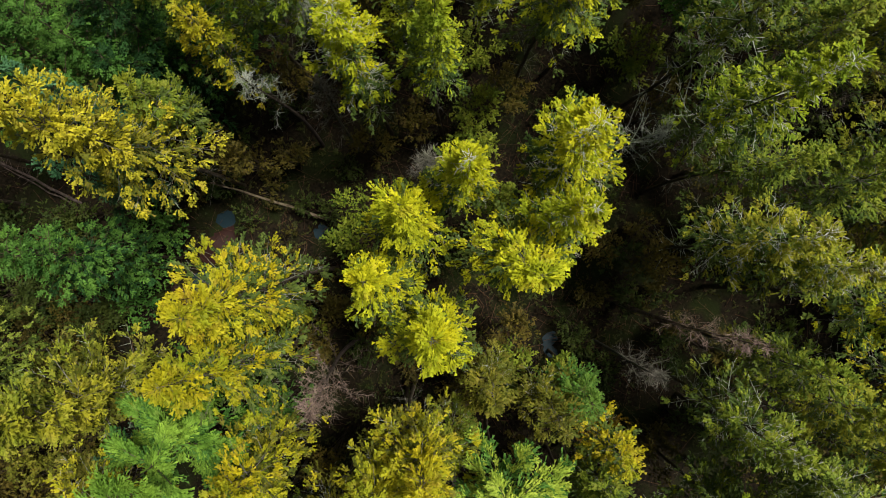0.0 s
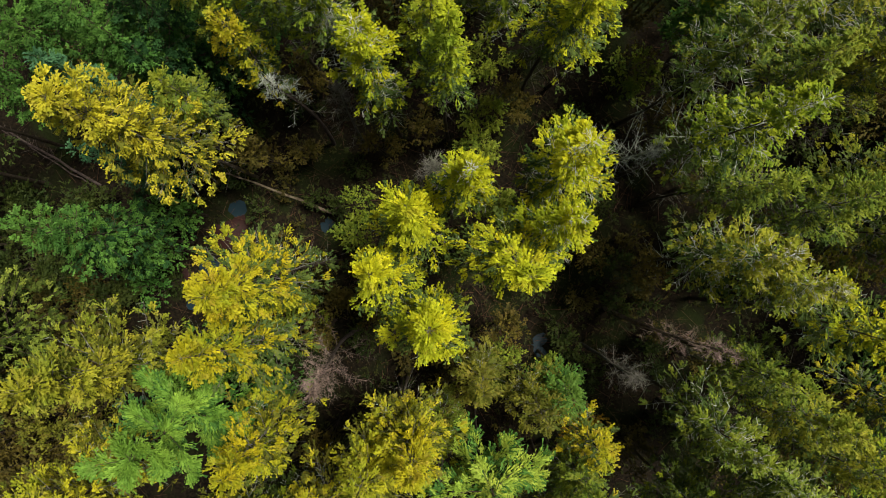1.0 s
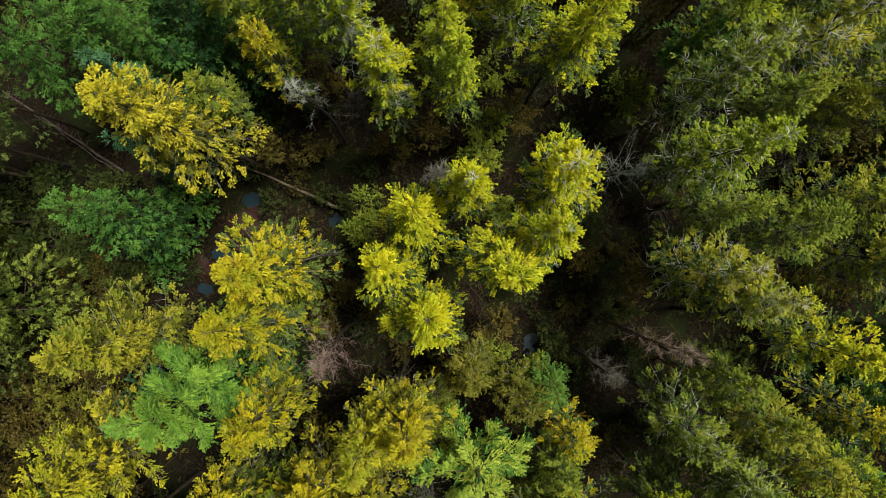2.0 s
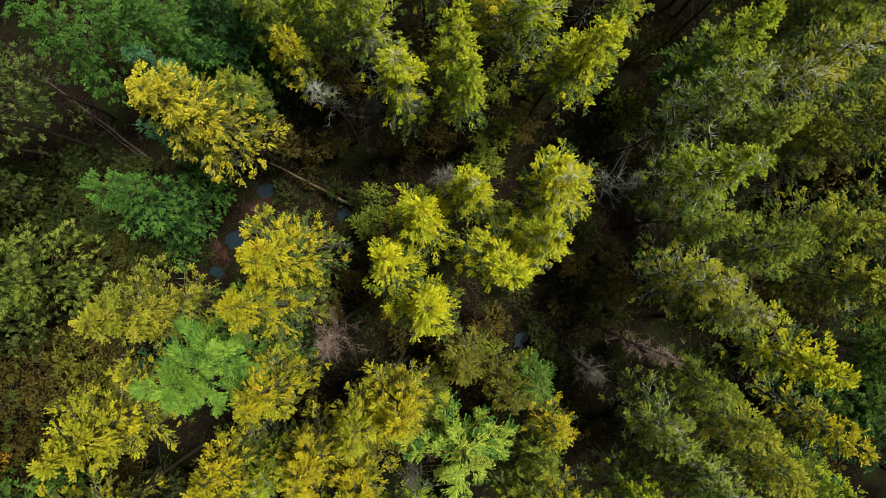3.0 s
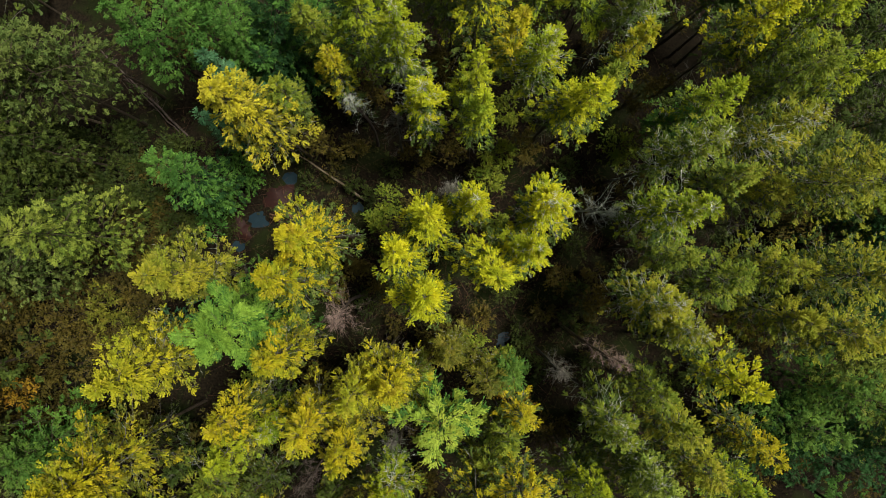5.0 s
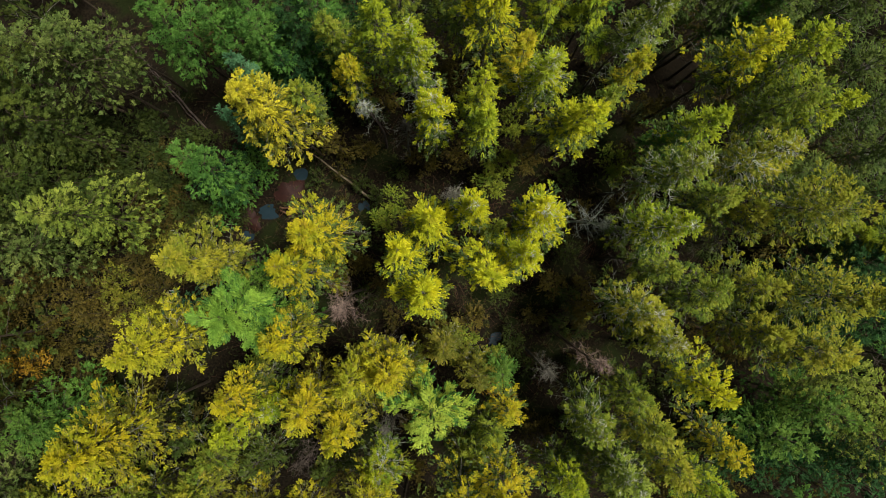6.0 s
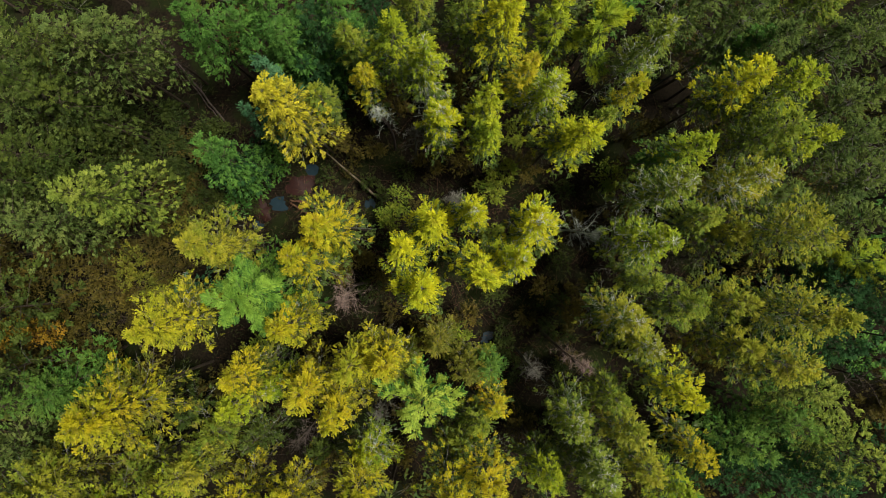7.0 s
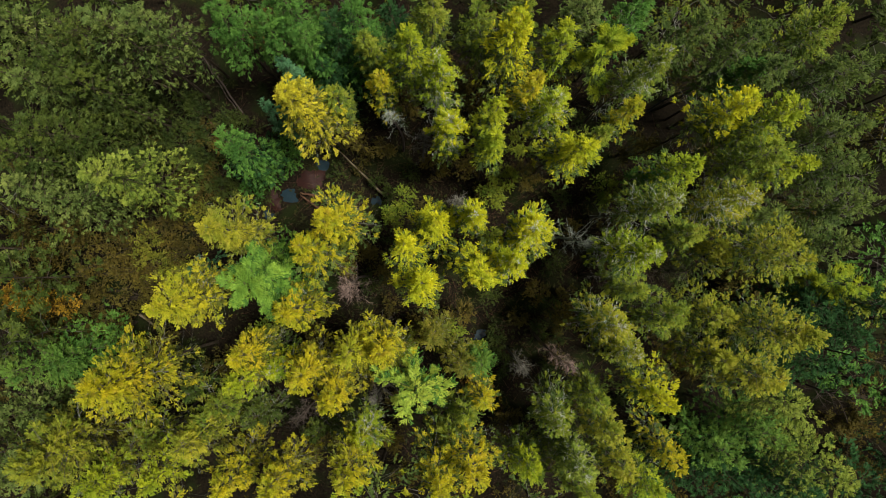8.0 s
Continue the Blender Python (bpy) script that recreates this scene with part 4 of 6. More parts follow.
conifer("fir_tree", "broad dull green fir with hanging boughs", -38.8, -1.9, 18.7, 2.1, "dusk", 303, 0.12, "fir", dense=0.2, coarse=1.8)
conifer("larch", "dull green larch in the shade", -42.5, -1.0, 16.7, 2.6, "dusk", 304, 0.4, "larch", dense=0.2, coarse=1.8)
conifer("fir_tree", "dark green broad fir in dense shade", 41.1, 5.8, 19.0, 2.4, "fir", 305, 0.12, "fir", dense=0.2, coarse=1.8)
conifer("larch", "green larch standing among yellow ones", 28.6, 14.0, 16.5, 2.3, "green", 306, 0.4, "larch", dense=0.2, coarse=1.8)
conifer("larch", "dull green larch in the shade", 22.6, 29.3, 18.1, 2.2, "dusk", 307, 0.4, "larch", dense=0.2, coarse=1.8)
conifer("fir_tree", "broad grey-green fir with hanging boughs", -28.9, -30.3, 16.5, 2.5, "sage", 309, 0.12, "fir", dense=0.2, coarse=1.8)
conifer("fir_tree", "broad green fir with clumped boughs", 35.4, -11.1, 17.0, 1.9, "green", 310, 0.12, "fir", dense=0.2, coarse=1.8)
conifer("larch", "golden autumn larch with soft needle sprays", -5.1, -29.7, 17.3, 2.0, "gold", 312, 0.4, "larch", dense=0.2, coarse=1.8)
conifer("larch", "olive green larch with grey inner twigs", -12.0, 15.9, 16.6, 2.0, "olive", 313, 0.4, "larch", dense=0.2, coarse=1.8)
conifer("fir_tree", "broad grey-green fir with hanging boughs", -38.0, -11.4, 16.3, 2.4, "sage", 315, 0.12, "fir", dense=0.2, coarse=1.8)
conifer("larch", "dull green larch in the shade", -1.1, 28.2, 17.1, 2.1, "dusk", 316, 0.4, "larch", dense=0.2, coarse=1.8)
conifer("larch", "dull green larch in the shade", -19.9, 18.9, 16.4, 2.3, "dusk", 318, 0.4, "larch", dense=0.2, coarse=1.8)
conifer("fir_tree", "broad dull green fir with hanging boughs", -18.8, -32.0, 17.8, 2.3, "dusk", 319, 0.12, "fir", dense=0.2, coarse=1.8)
conifer("fir_tree", "dark green broad fir in dense shade", 33.1, -2.0, 18.8, 2.5, "fir", 320, 0.12, "fir", dense=0.2, coarse=1.8)
conifer("larch", "golden autumn larch with soft needle sprays", -2.4, -22.6, 18.7, 2.2, "gold", 321, 0.4, "larch", dense=0.2, coarse=1.8)
conifer("larch", "yellow-green larch turning to autumn colour", -15.1, -28.7, 19.4, 2.1, "lime", 322, 0.4, "larch", dense=0.2, coarse=1.8)
conifer("fir_tree", "dark green fir in deep shade", 39.0, 0.9, 16.7, 2.1, "fir", 323, 0.12, "spruce", dense=0.2, coarse=1.8)
conifer("larch", "dull green larch in the shade", 24.2, 25.8, 18.1, 2.4, "dusk", 324, 0.4, "larch", dense=0.2, coarse=1.8)
conifer("fir_tree", "dark green fir in deep shade", 40.2, -3.4, 18.1, 2.1, "fir", 327, 0.12, "spruce", dense=0.2, coarse=1.8)
conifer("larch", "dull green larch in the shade", -4.6, 17.2, 15.9, 2.4, "dusk", 328, 0.4, "larch", dense=0.2, coarse=1.8)
conifer("fir_tree", "broad dull green fir with hanging boughs", -27.4, -19.4, 16.9, 2.6, "dusk", 330, 0.12, "fir", dense=0.2, coarse=1.8)
conifer("larch", "green larch standing among yellow ones", 12.2, 32.1, 17.1, 2.2, "green", 331, 0.4, "larch", dense=0.2, coarse=1.8)
conifer("larch", "dull green larch in the shade", -19.5, -24.5, 18.0, 2.1, "dusk", 333, 0.4, "larch", dense=0.2, coarse=1.8)
conifer("fir_tree", "broad dull green fir with hanging boughs", -22.4, -38.6, 17.6, 2.2, "dusk", 334, 0.12, "fir", dense=0.2, coarse=1.8)
conifer("fir_tree", "broad dull green fir with hanging boughs", -35.7, 0.9, 16.5, 2.6, "dusk", 336, 0.12, "fir", dense=0.2, coarse=1.8)
conifer("fir_tree", "broad grey-green fir with hanging boughs", -34.0, -1.9, 15.7, 2.5, "sage", 338, 0.12, "fir", dense=0.2, coarse=1.8)
conifer("fir_tree", "dark green fir in deep shade", 25.0, -5.6, 16.5, 2.1, "fir", 339, 0.12, "spruce", dense=0.2, coarse=1.8)
conifer("larch", "olive green larch with grey inner twigs", 14.2, -13.8, 18.5, 2.6, "olive", 340, 0.4, "larch", dense=0.2, coarse=1.8)
conifer("fir_tree", "dark green broad fir in dense shade", 34.0, -6.2, 17.6, 2.4, "fir", 341, 0.12, "fir", dense=0.2, coarse=1.8)
conifer("larch", "dull green larch in the shade", -24.3, -29.2, 17.3, 2.2, "dusk", 342, 0.4, "larch", dense=0.2, coarse=1.8)
conifer("larch", "dull green larch in the shade", -8.6, 23.4, 18.6, 2.0, "dusk", 344, 0.4, "larch", dense=0.2, coarse=1.8)
conifer("fir_tree", "dark green fir in deep shade", 29.5, 6.5, 18.9, 2.5, "fir", 345, 0.12, "spruce", dense=0.2, coarse=1.8)
conifer("larch", "golden autumn larch with soft needle sprays", -7.4, -25.6, 18.7, 2.5, "gold", 346, 0.4, "larch", dense=0.2, coarse=1.8)
conifer("larch", "dull green larch in the shade", -40.1, 4.4, 16.2, 2.5, "dusk", 347, 0.4, "larch", dense=0.2, coarse=1.8)
conifer("fir_tree", "broad grey-green fir with hanging boughs", -35.8, -14.5, 19.3, 2.0, "sage", 349, 0.12, "fir", dense=0.2, coarse=1.8)
conifer("larch", "olive green larch with grey inner twigs", -0.3, 21.8, 17.4, 2.5, "olive", 352, 0.4, "larch", dense=0.2, coarse=1.8)
conifer("fir_tree", "broad dull green fir with hanging boughs", -18.8, -38.3, 16.6, 2.4, "dusk", 354, 0.12, "fir", dense=0.2, coarse=1.8)
conifer("fir_tree", "dark green broad fir in dense shade", 30.6, -13.8, 16.6, 2.6, "fir", 358, 0.12, "fir", dense=0.2, coarse=1.8)
conifer("larch", "dull green larch in the shade", 23.6, 34.5, 18.7, 2.6, "dusk", 359, 0.4, "larch", dense=0.2, coarse=1.8)
conifer("larch", "dull green larch in the shade", -24.5, -21.0, 16.1, 2.5, "dusk", 361, 0.4, "larch", dense=0.2, coarse=1.8)
conifer("fir_tree", "broad grey-green fir with hanging boughs", -26.9, -33.9, 15.9, 2.3, "sage", 362, 0.12, "fir", dense=0.2, coarse=1.8)
conifer("fir_tree", "broad green fir with clumped boughs", 30.0, -9.1, 19.3, 2.5, "green", 363, 0.12, "fir", dense=0.2, coarse=1.8)
conifer("fir_tree", "broad green fir with clumped boughs", 31.9, 4.1, 18.6, 2.1, "green", 364, 0.12, "fir", dense=0.2, coarse=1.8)
conifer("larch", "olive green larch with grey inner twigs", -13.3, -31.9, 16.6, 2.4, "olive", 366, 0.4, "larch", dense=0.2, coarse=1.8)
conifer("fir_tree", "broad grey-green fir with hanging boughs", -44.4, 2.3, 16.1, 2.1, "sage", 367, 0.12, "fir", dense=0.2, coarse=1.8)
conifer("larch", "olive green larch with grey inner twigs", 23.6, 22.3, 18.6, 2.3, "olive", 368, 0.4, "larch", dense=0.2, coarse=1.8)
conifer("larch", "golden autumn larch with soft needle sprays", -2.2, -27.6, 16.9, 2.1, "gold", 369, 0.4, "larch", dense=0.2, coarse=1.8)
conifer("larch", "dull green larch in the shade", -29.7, 4.7, 18.5, 2.1, "dusk", 370, 0.4, "larch", dense=0.2, coarse=1.8)
conifer("larch", "dull green larch in the shade", -29.9, -10.9, 17.8, 2.5, "dusk", 371, 0.4, "larch", dense=0.2, coarse=1.8)
conifer("fir_tree", "broad dull green fir with hanging boughs", -35.6, 9.6, 17.5, 2.4, "dusk", 372, 0.12, "fir", dense=0.2, coarse=1.8)
conifer("larch", "yellow-green larch turning to autumn colour", -12.5, -26.1, 16.7, 1.9, "lime", 374, 0.4, "larch", dense=0.2, coarse=1.8)
conifer("larch", "olive green larch with grey inner twigs", 14.6, 26.7, 19.3, 2.5, "olive", 375, 0.4, "larch", dense=0.2, coarse=1.8)
conifer("larch", "dull green larch in the shade", 22.9, 38.3, 18.4, 2.1, "dusk", 376, 0.4, "larch", dense=0.2, coarse=1.8)
conifer("fir_tree", "broad dull green fir with hanging boughs", -21.3, -27.5, 15.5, 2.1, "dusk", 378, 0.12, "fir", dense=0.2, coarse=1.8)
conifer("larch", "golden autumn larch with soft needle sprays", 4.8, -21.7, 18.3, 2.4, "gold", 379, 0.4, "larch", dense=0.2, coarse=1.8)
conifer("larch", "dull green larch in the shade", -14.2, 12.0, 17.5, 2.3, "dusk", 382, 0.4, "larch", dense=0.2, coarse=1.8)
conifer("fir_tree", "dark green broad fir in dense shade", 29.2, -5.3, 16.2, 2.2, "fir", 383, 0.12, "fir", dense=0.2, coarse=1.8)
conifer("larch", "dull green larch in the shade", 19.6, 22.2, 16.4, 2.0, "dusk", 384, 0.4, "larch", dense=0.2, coarse=1.8)
conifer("larch", "golden autumn larch with soft needle sprays", 6.6, -16.6, 16.2, 2.4, "gold", 385, 0.4, "larch", dense=0.2, coarse=1.8)
conifer("fir_tree", "broad green fir with clumped boughs", 43.4, 2.0, 17.8, 2.3, "green", 386, 0.12, "fir", dense=0.2, coarse=1.8)
conifer("larch", "dull green larch in the shade", -2.9, 24.7, 17.7, 2.3, "dusk", 387, 0.4, "larch", dense=0.2, coarse=1.8)
conifer("larch", "olive green larch with grey inner twigs", 15.7, -19.9, 17.1, 2.5, "olive", 389, 0.4, "larch", dense=0.2, coarse=1.8)
conifer("fir_tree", "broad dull green fir with hanging boughs", -32.1, -19.6, 17.6, 2.4, "dusk", 390, 0.12, "fir", dense=0.2, coarse=1.8)
conifer("larch", "dull green larch in the shade", 20.8, 26.6, 16.2, 2.4, "dusk", 392, 0.4, "larch", dense=0.2, coarse=1.8)
conifer("larch", "olive green larch with grey inner twigs", 32.0, 10.7, 18.7, 2.5, "olive", 397, 0.4, "larch", dense=0.2, coarse=1.8)
conifer("larch", "olive green larch with grey inner twigs", 30.4, 26.6, 16.6, 2.2, "olive", 399, 0.4, "larch", dense=0.2, coarse=1.8)
conifer("larch", "olive green larch with grey inner twigs", 30.7, 17.4, 16.6, 2.4, "olive", 400, 0.4, "larch", dense=0.2, coarse=1.8)
conifer("larch", "olive green larch with grey inner twigs", 18.9, 32.1, 17.5, 2.2, "olive", 401, 0.4, "larch", dense=0.2, coarse=1.8)
conifer("larch", "olive green larch with grey inner twigs", -31.4, 8.5, 16.5, 2.3, "olive", 403, 0.4, "larch", dense=0.2, coarse=1.8)
conifer("larch", "dull green larch in the shade", 30.2, 23.0, 17.4, 2.5, "dusk", 404, 0.4, "larch", dense=0.2, coarse=1.8)
conifer("larch", "green larch standing among yellow ones", -20.7, 14.5, 16.3, 2.5, "green", 406, 0.4, "larch", dense=0.2, coarse=1.8)
conifer("fir_tree", "broad green fir with clumped boughs", 23.0, -10.6, 15.7, 2.2, "green", 407, 0.12, "fir", dense=0.2, coarse=1.8)
conifer("fir_tree", "broad dull green fir with hanging boughs", -39.6, 1.3, 16.2, 2.3, "dusk", 410, 0.12, "fir", dense=0.2, coarse=1.8)
conifer("larch", "olive green larch with grey inner twigs", -26.2, 15.2, 18.5, 2.4, "olive", 413, 0.4, "larch", dense=0.2, coarse=1.8)
conifer("larch", "dull green larch in the shade", -22.7, -18.5, 17.7, 2.2, "dusk", 415, 0.4, "larch", dense=0.2, coarse=1.8)
conifer("larch", "green larch standing among yellow ones", 9.9, 29.1, 18.9, 2.5, "green", 418, 0.4, "larch", dense=0.2, coarse=1.8)
conifer("fir_tree", "broad grey-green fir with hanging boughs", -30.7, -15.3, 19.2, 2.1, "sage", 419, 0.12, "fir", dense=0.2, coarse=1.8)
conifer("larch", "yellow-green larch turning to autumn colour", 10.7, -18.8, 16.8, 2.1, "lime", 420, 0.4, "larch", dense=0.2, coarse=1.8)

# unseen trees farther out, added to shade the sunward edges
conifer("fir_tree", "broad green fir with clumped boughs", 44.1, 7.2, 16.2, 2.6, "green", 267, 0.12, "fir", dense=0.2, coarse=1.8)
conifer("fir_tree", "dark green broad fir in dense shade", 44.2, 14.1, 15.7, 2.6, "fir", 268, 0.12, "fir", dense=0.2, coarse=1.8)
conifer("larch", "green larch standing among yellow ones", 9.4, 36.9, 17.8, 2.2, "green", 273, 0.4, "larch", dense=0.2, coarse=1.8)
conifer("larch", "green larch standing among yellow ones", 38.2, 22.5, 18.5, 2.0, "green", 285, 0.4, "larch", dense=0.2, coarse=1.8)
conifer("larch", "dull green larch in the shade", 35.3, 27.1, 17.0, 2.6, "dusk", 292, 0.4, "larch", dense=0.2, coarse=1.8)
conifer("larch", "dull green larch in the shade", -29.0, 17.7, 19.3, 2.2, "dusk", 294, 0.4, "larch", dense=0.2, coarse=1.8)
conifer("larch", "dull green larch in the shade", -16.4, 20.7, 17.0, 2.1, "dusk", 301, 0.4, "larch", dense=0.2, coarse=1.8)
conifer("larch", "olive green larch with grey inner twigs", 5.7, 35.9, 15.6, 2.3, "olive", 311, 0.4, "larch", dense=0.2, coarse=1.8)
conifer("larch", "olive green larch with grey inner twigs", -23.1, 17.9, 16.8, 2.1, "olive", 314, 0.4, "larch", dense=0.2, coarse=1.8)
conifer("larch", "green larch standing among yellow ones", 32.9, 24.7, 18.6, 2.2, "green", 325, 0.4, "larch", dense=0.2, coarse=1.8)
conifer("larch", "green larch standing among yellow ones", -29.5, 14.6, 17.9, 2.2, "green", 329, 0.4, "larch", dense=0.2, coarse=1.8)
conifer("larch", "dull green larch in the shade", 38.1, 16.2, 16.5, 2.1, "dusk", 332, 0.4, "larch", dense=0.2, coarse=1.8)
conifer("larch", "olive green larch with grey inner twigs", 40.3, 18.7, 15.8, 2.5, "olive", 337, 0.4, "larch", dense=0.2, coarse=1.8)
conifer("larch", "olive green larch with grey inner twigs", -6.2, 30.2, 16.6, 2.4, "olive", 353, 0.4, "larch", dense=0.2, coarse=1.8)
conifer("larch", "dull green larch in the shade", 1.3, 33.9, 17.4, 2.0, "dusk", 388, 0.4, "larch", dense=0.2, coarse=1.8)
conifer("larch", "olive green larch with grey inner twigs", 32.8, 29.9, 16.7, 2.4, "olive", 391, 0.4, "larch", dense=0.2, coarse=1.8)
conifer("larch", "olive green larch with grey inner twigs", -16.3, 24.8, 16.6, 2.3, "olive", 395, 0.4, "larch", dense=0.2, coarse=1.8)
conifer("larch", "green larch standing among yellow ones", -34.5, 15.8, 16.7, 2.2, "green", 402, 0.4, "larch", dense=0.2, coarse=1.8)
conifer("larch", "dull green larch in the shade", -13.3, 23.4, 18.2, 1.9, "dusk", 405, 0.4, "larch", dense=0.2, coarse=1.8)
conifer("larch", "olive green larch with grey inner twigs", 36.1, 19.1, 17.4, 2.0, "olive", 409, 0.4, "larch", dense=0.2, coarse=1.8)
conifer("larch", "olive green larch with grey inner twigs", 17.6, 39.6, 17.1, 2.4, "olive", 411, 0.4, "larch", dense=0.2, coarse=1.8)
conifer("larch", "olive green larch with grey inner twigs", -23.1, 21.5, 17.3, 2.4, "olive", 414, 0.4, "larch", dense=0.2, coarse=1.8)
conifer("larch", "dull green larch in the shade", 26.8, 38.3, 18.3, 2.3, "dusk", 417, 0.4, "larch", dense=0.2, coarse=1.8)
conifer("larch", "olive green larch with grey inner twigs", 14.8, 37.0, 18.4, 2.1, "olive", 421, 0.4, "larch", dense=0.2, coarse=1.8)

# ---- dead trees ----
bare_tree("dead_tree", "thin grey leafless tree among larches", -4.51, 6.21, 14, 0.9, TWIG, 422, 0.5)
bare_tree("dead_tree", "slim dark dead tree with grey twigs over a gap", -7.17, 6.1, 14.5, 1.0, DEAD, 436, 0.5, n=22, tips=LICHEN)
bare_tree("dead_tree", "brown leafless tree with dense fine twigs", -4.34, -5.2, 17, 1.5, DEAD, 423, 0.4, n=56, tips=ROSE_DEAD)
bare_tree("dead_tree", "grey-brown leafless tree with dense fine twigs", -3.37, -13.33, 18, 1.5, DEAD, 424, 0.5)
bare_tree("dead_tree", "reddish grey dead tree with a tangle of twigs", 10.6, -3.2, 16.4, 0.85, ROSE_DEAD, 425, 0.45)
bare_tree("dead_tree", "grey half-bare tree with fine twigs", 8.82, -5.19, 12.5, 1.0, TWIG, 426, 0.4)
bare_tree("dead_tree", "thin silvery leafless tree top among larches", -0.5, 2.73, 17.6, 0.75, TWIG, 427, 0.6)
bare_tree("dead_tree", "grey leafless tree in the shade", 8.6, 4.6, 13, 1.6, LICHEN, 428, 0.4)
bare_tree("dead_tree", "grey-brown dead tree in a gap", 15.5, 5.92, 13, 1.3, DEAD, 429, 0.4)
bare_tree("dead_tree", "silver-grey half-bare tree among larches", -4.9, 8.51, 15, 1.2, LICHEN, 430, 0.5)
bare_tree("dead_tree", "grey leafless tree between larches", 19.5, 18.11, 14, 1.6, TWIG, 431, 0.4)
bare_tree("dead_tree", "grey leafless tree between larches", 23.23, 15.63, 14, 1.6, TWIG, 432, 0.4)
bare_tree("dead_tree", "grey leafless tree in the shade", 11.41, 18.74, 13, 1.5, TWIG, 433, 0.4)
bare_tree("dead_tree", "dark leafless tree in a gap", 33.25, 3.92, 9, 1.8, DEAD, 434, 0.3)
bare_tree("dead_tree", "thin grey leafless tree", 0.29, -11.4, 14, 1.0, TWIG, 435, 0.4)

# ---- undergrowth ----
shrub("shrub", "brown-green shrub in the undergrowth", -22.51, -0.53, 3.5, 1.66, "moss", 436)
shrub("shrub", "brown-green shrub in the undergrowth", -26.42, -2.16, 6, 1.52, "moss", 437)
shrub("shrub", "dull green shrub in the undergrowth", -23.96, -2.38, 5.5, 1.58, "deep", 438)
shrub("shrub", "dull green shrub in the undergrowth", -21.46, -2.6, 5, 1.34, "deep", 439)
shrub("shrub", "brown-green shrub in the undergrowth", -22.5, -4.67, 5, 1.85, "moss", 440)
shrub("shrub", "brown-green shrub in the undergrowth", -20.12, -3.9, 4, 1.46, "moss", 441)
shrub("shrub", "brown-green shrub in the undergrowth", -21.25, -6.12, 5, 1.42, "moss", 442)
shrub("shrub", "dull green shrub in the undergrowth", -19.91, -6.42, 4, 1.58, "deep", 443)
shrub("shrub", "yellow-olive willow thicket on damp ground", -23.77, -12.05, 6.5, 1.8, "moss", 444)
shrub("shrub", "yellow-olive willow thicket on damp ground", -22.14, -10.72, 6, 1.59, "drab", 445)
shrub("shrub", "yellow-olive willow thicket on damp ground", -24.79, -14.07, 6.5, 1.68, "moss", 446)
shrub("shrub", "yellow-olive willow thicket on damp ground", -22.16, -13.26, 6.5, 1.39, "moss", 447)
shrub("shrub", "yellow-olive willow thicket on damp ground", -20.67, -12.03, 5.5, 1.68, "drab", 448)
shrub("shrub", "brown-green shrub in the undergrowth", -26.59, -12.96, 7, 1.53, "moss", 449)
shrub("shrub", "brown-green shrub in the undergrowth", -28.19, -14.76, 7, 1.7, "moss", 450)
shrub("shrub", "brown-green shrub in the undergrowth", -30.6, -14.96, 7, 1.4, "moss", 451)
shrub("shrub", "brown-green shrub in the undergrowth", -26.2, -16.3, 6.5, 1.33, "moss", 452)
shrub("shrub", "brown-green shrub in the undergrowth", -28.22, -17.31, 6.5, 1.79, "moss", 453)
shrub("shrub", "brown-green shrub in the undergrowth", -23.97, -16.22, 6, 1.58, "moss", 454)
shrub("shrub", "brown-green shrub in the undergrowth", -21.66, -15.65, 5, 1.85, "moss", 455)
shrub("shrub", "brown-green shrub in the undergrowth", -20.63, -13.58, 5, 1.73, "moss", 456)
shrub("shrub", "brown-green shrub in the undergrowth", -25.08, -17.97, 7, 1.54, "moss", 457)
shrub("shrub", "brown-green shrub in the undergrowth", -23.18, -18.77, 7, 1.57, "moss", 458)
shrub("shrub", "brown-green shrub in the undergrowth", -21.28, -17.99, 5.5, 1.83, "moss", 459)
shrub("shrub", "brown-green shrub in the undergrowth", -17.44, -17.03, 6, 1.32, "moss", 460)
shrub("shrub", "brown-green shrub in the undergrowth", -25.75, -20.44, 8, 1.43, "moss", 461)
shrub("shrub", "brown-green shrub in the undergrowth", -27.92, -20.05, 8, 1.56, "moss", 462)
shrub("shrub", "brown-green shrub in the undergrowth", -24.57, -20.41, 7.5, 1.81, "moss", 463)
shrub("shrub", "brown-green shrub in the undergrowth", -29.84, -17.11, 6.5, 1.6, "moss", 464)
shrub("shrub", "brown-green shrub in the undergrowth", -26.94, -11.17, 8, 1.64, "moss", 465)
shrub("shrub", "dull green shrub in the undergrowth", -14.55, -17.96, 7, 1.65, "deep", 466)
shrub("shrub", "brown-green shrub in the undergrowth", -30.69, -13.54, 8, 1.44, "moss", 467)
shrub("shrub", "orange-leaved shrub turning with autumn", -26.53, -17.97, 10.5, 1.2, "rust", 468)
shrub("shrub", "orange-leaved shrub turning with autumn", -24.83, -17.59, 10.5, 1.2, "rust", 469)
shrub("shrub", "orange-leaved shrub turning with autumn", -27.96, -18.31, 10.5, 1.2, "rust", 470)
shrub("shrub", "olive-leaved shrub under the trees", -4.74, 2.0, 7, 1.1, "olive", 471)
shrub("shrub", "olive-leaved shrub under the trees", -4.66, 0.48, 8, 1.1, "olive", 472)
shrub("shrub", "brown-green shrub under the trees", -5.25, -3.26, 8, 1.3, "moss", 473)
shrub("shrub", "brown-green shrub under the trees", -3.08, -3.66, 8, 1.2, "moss", 474)
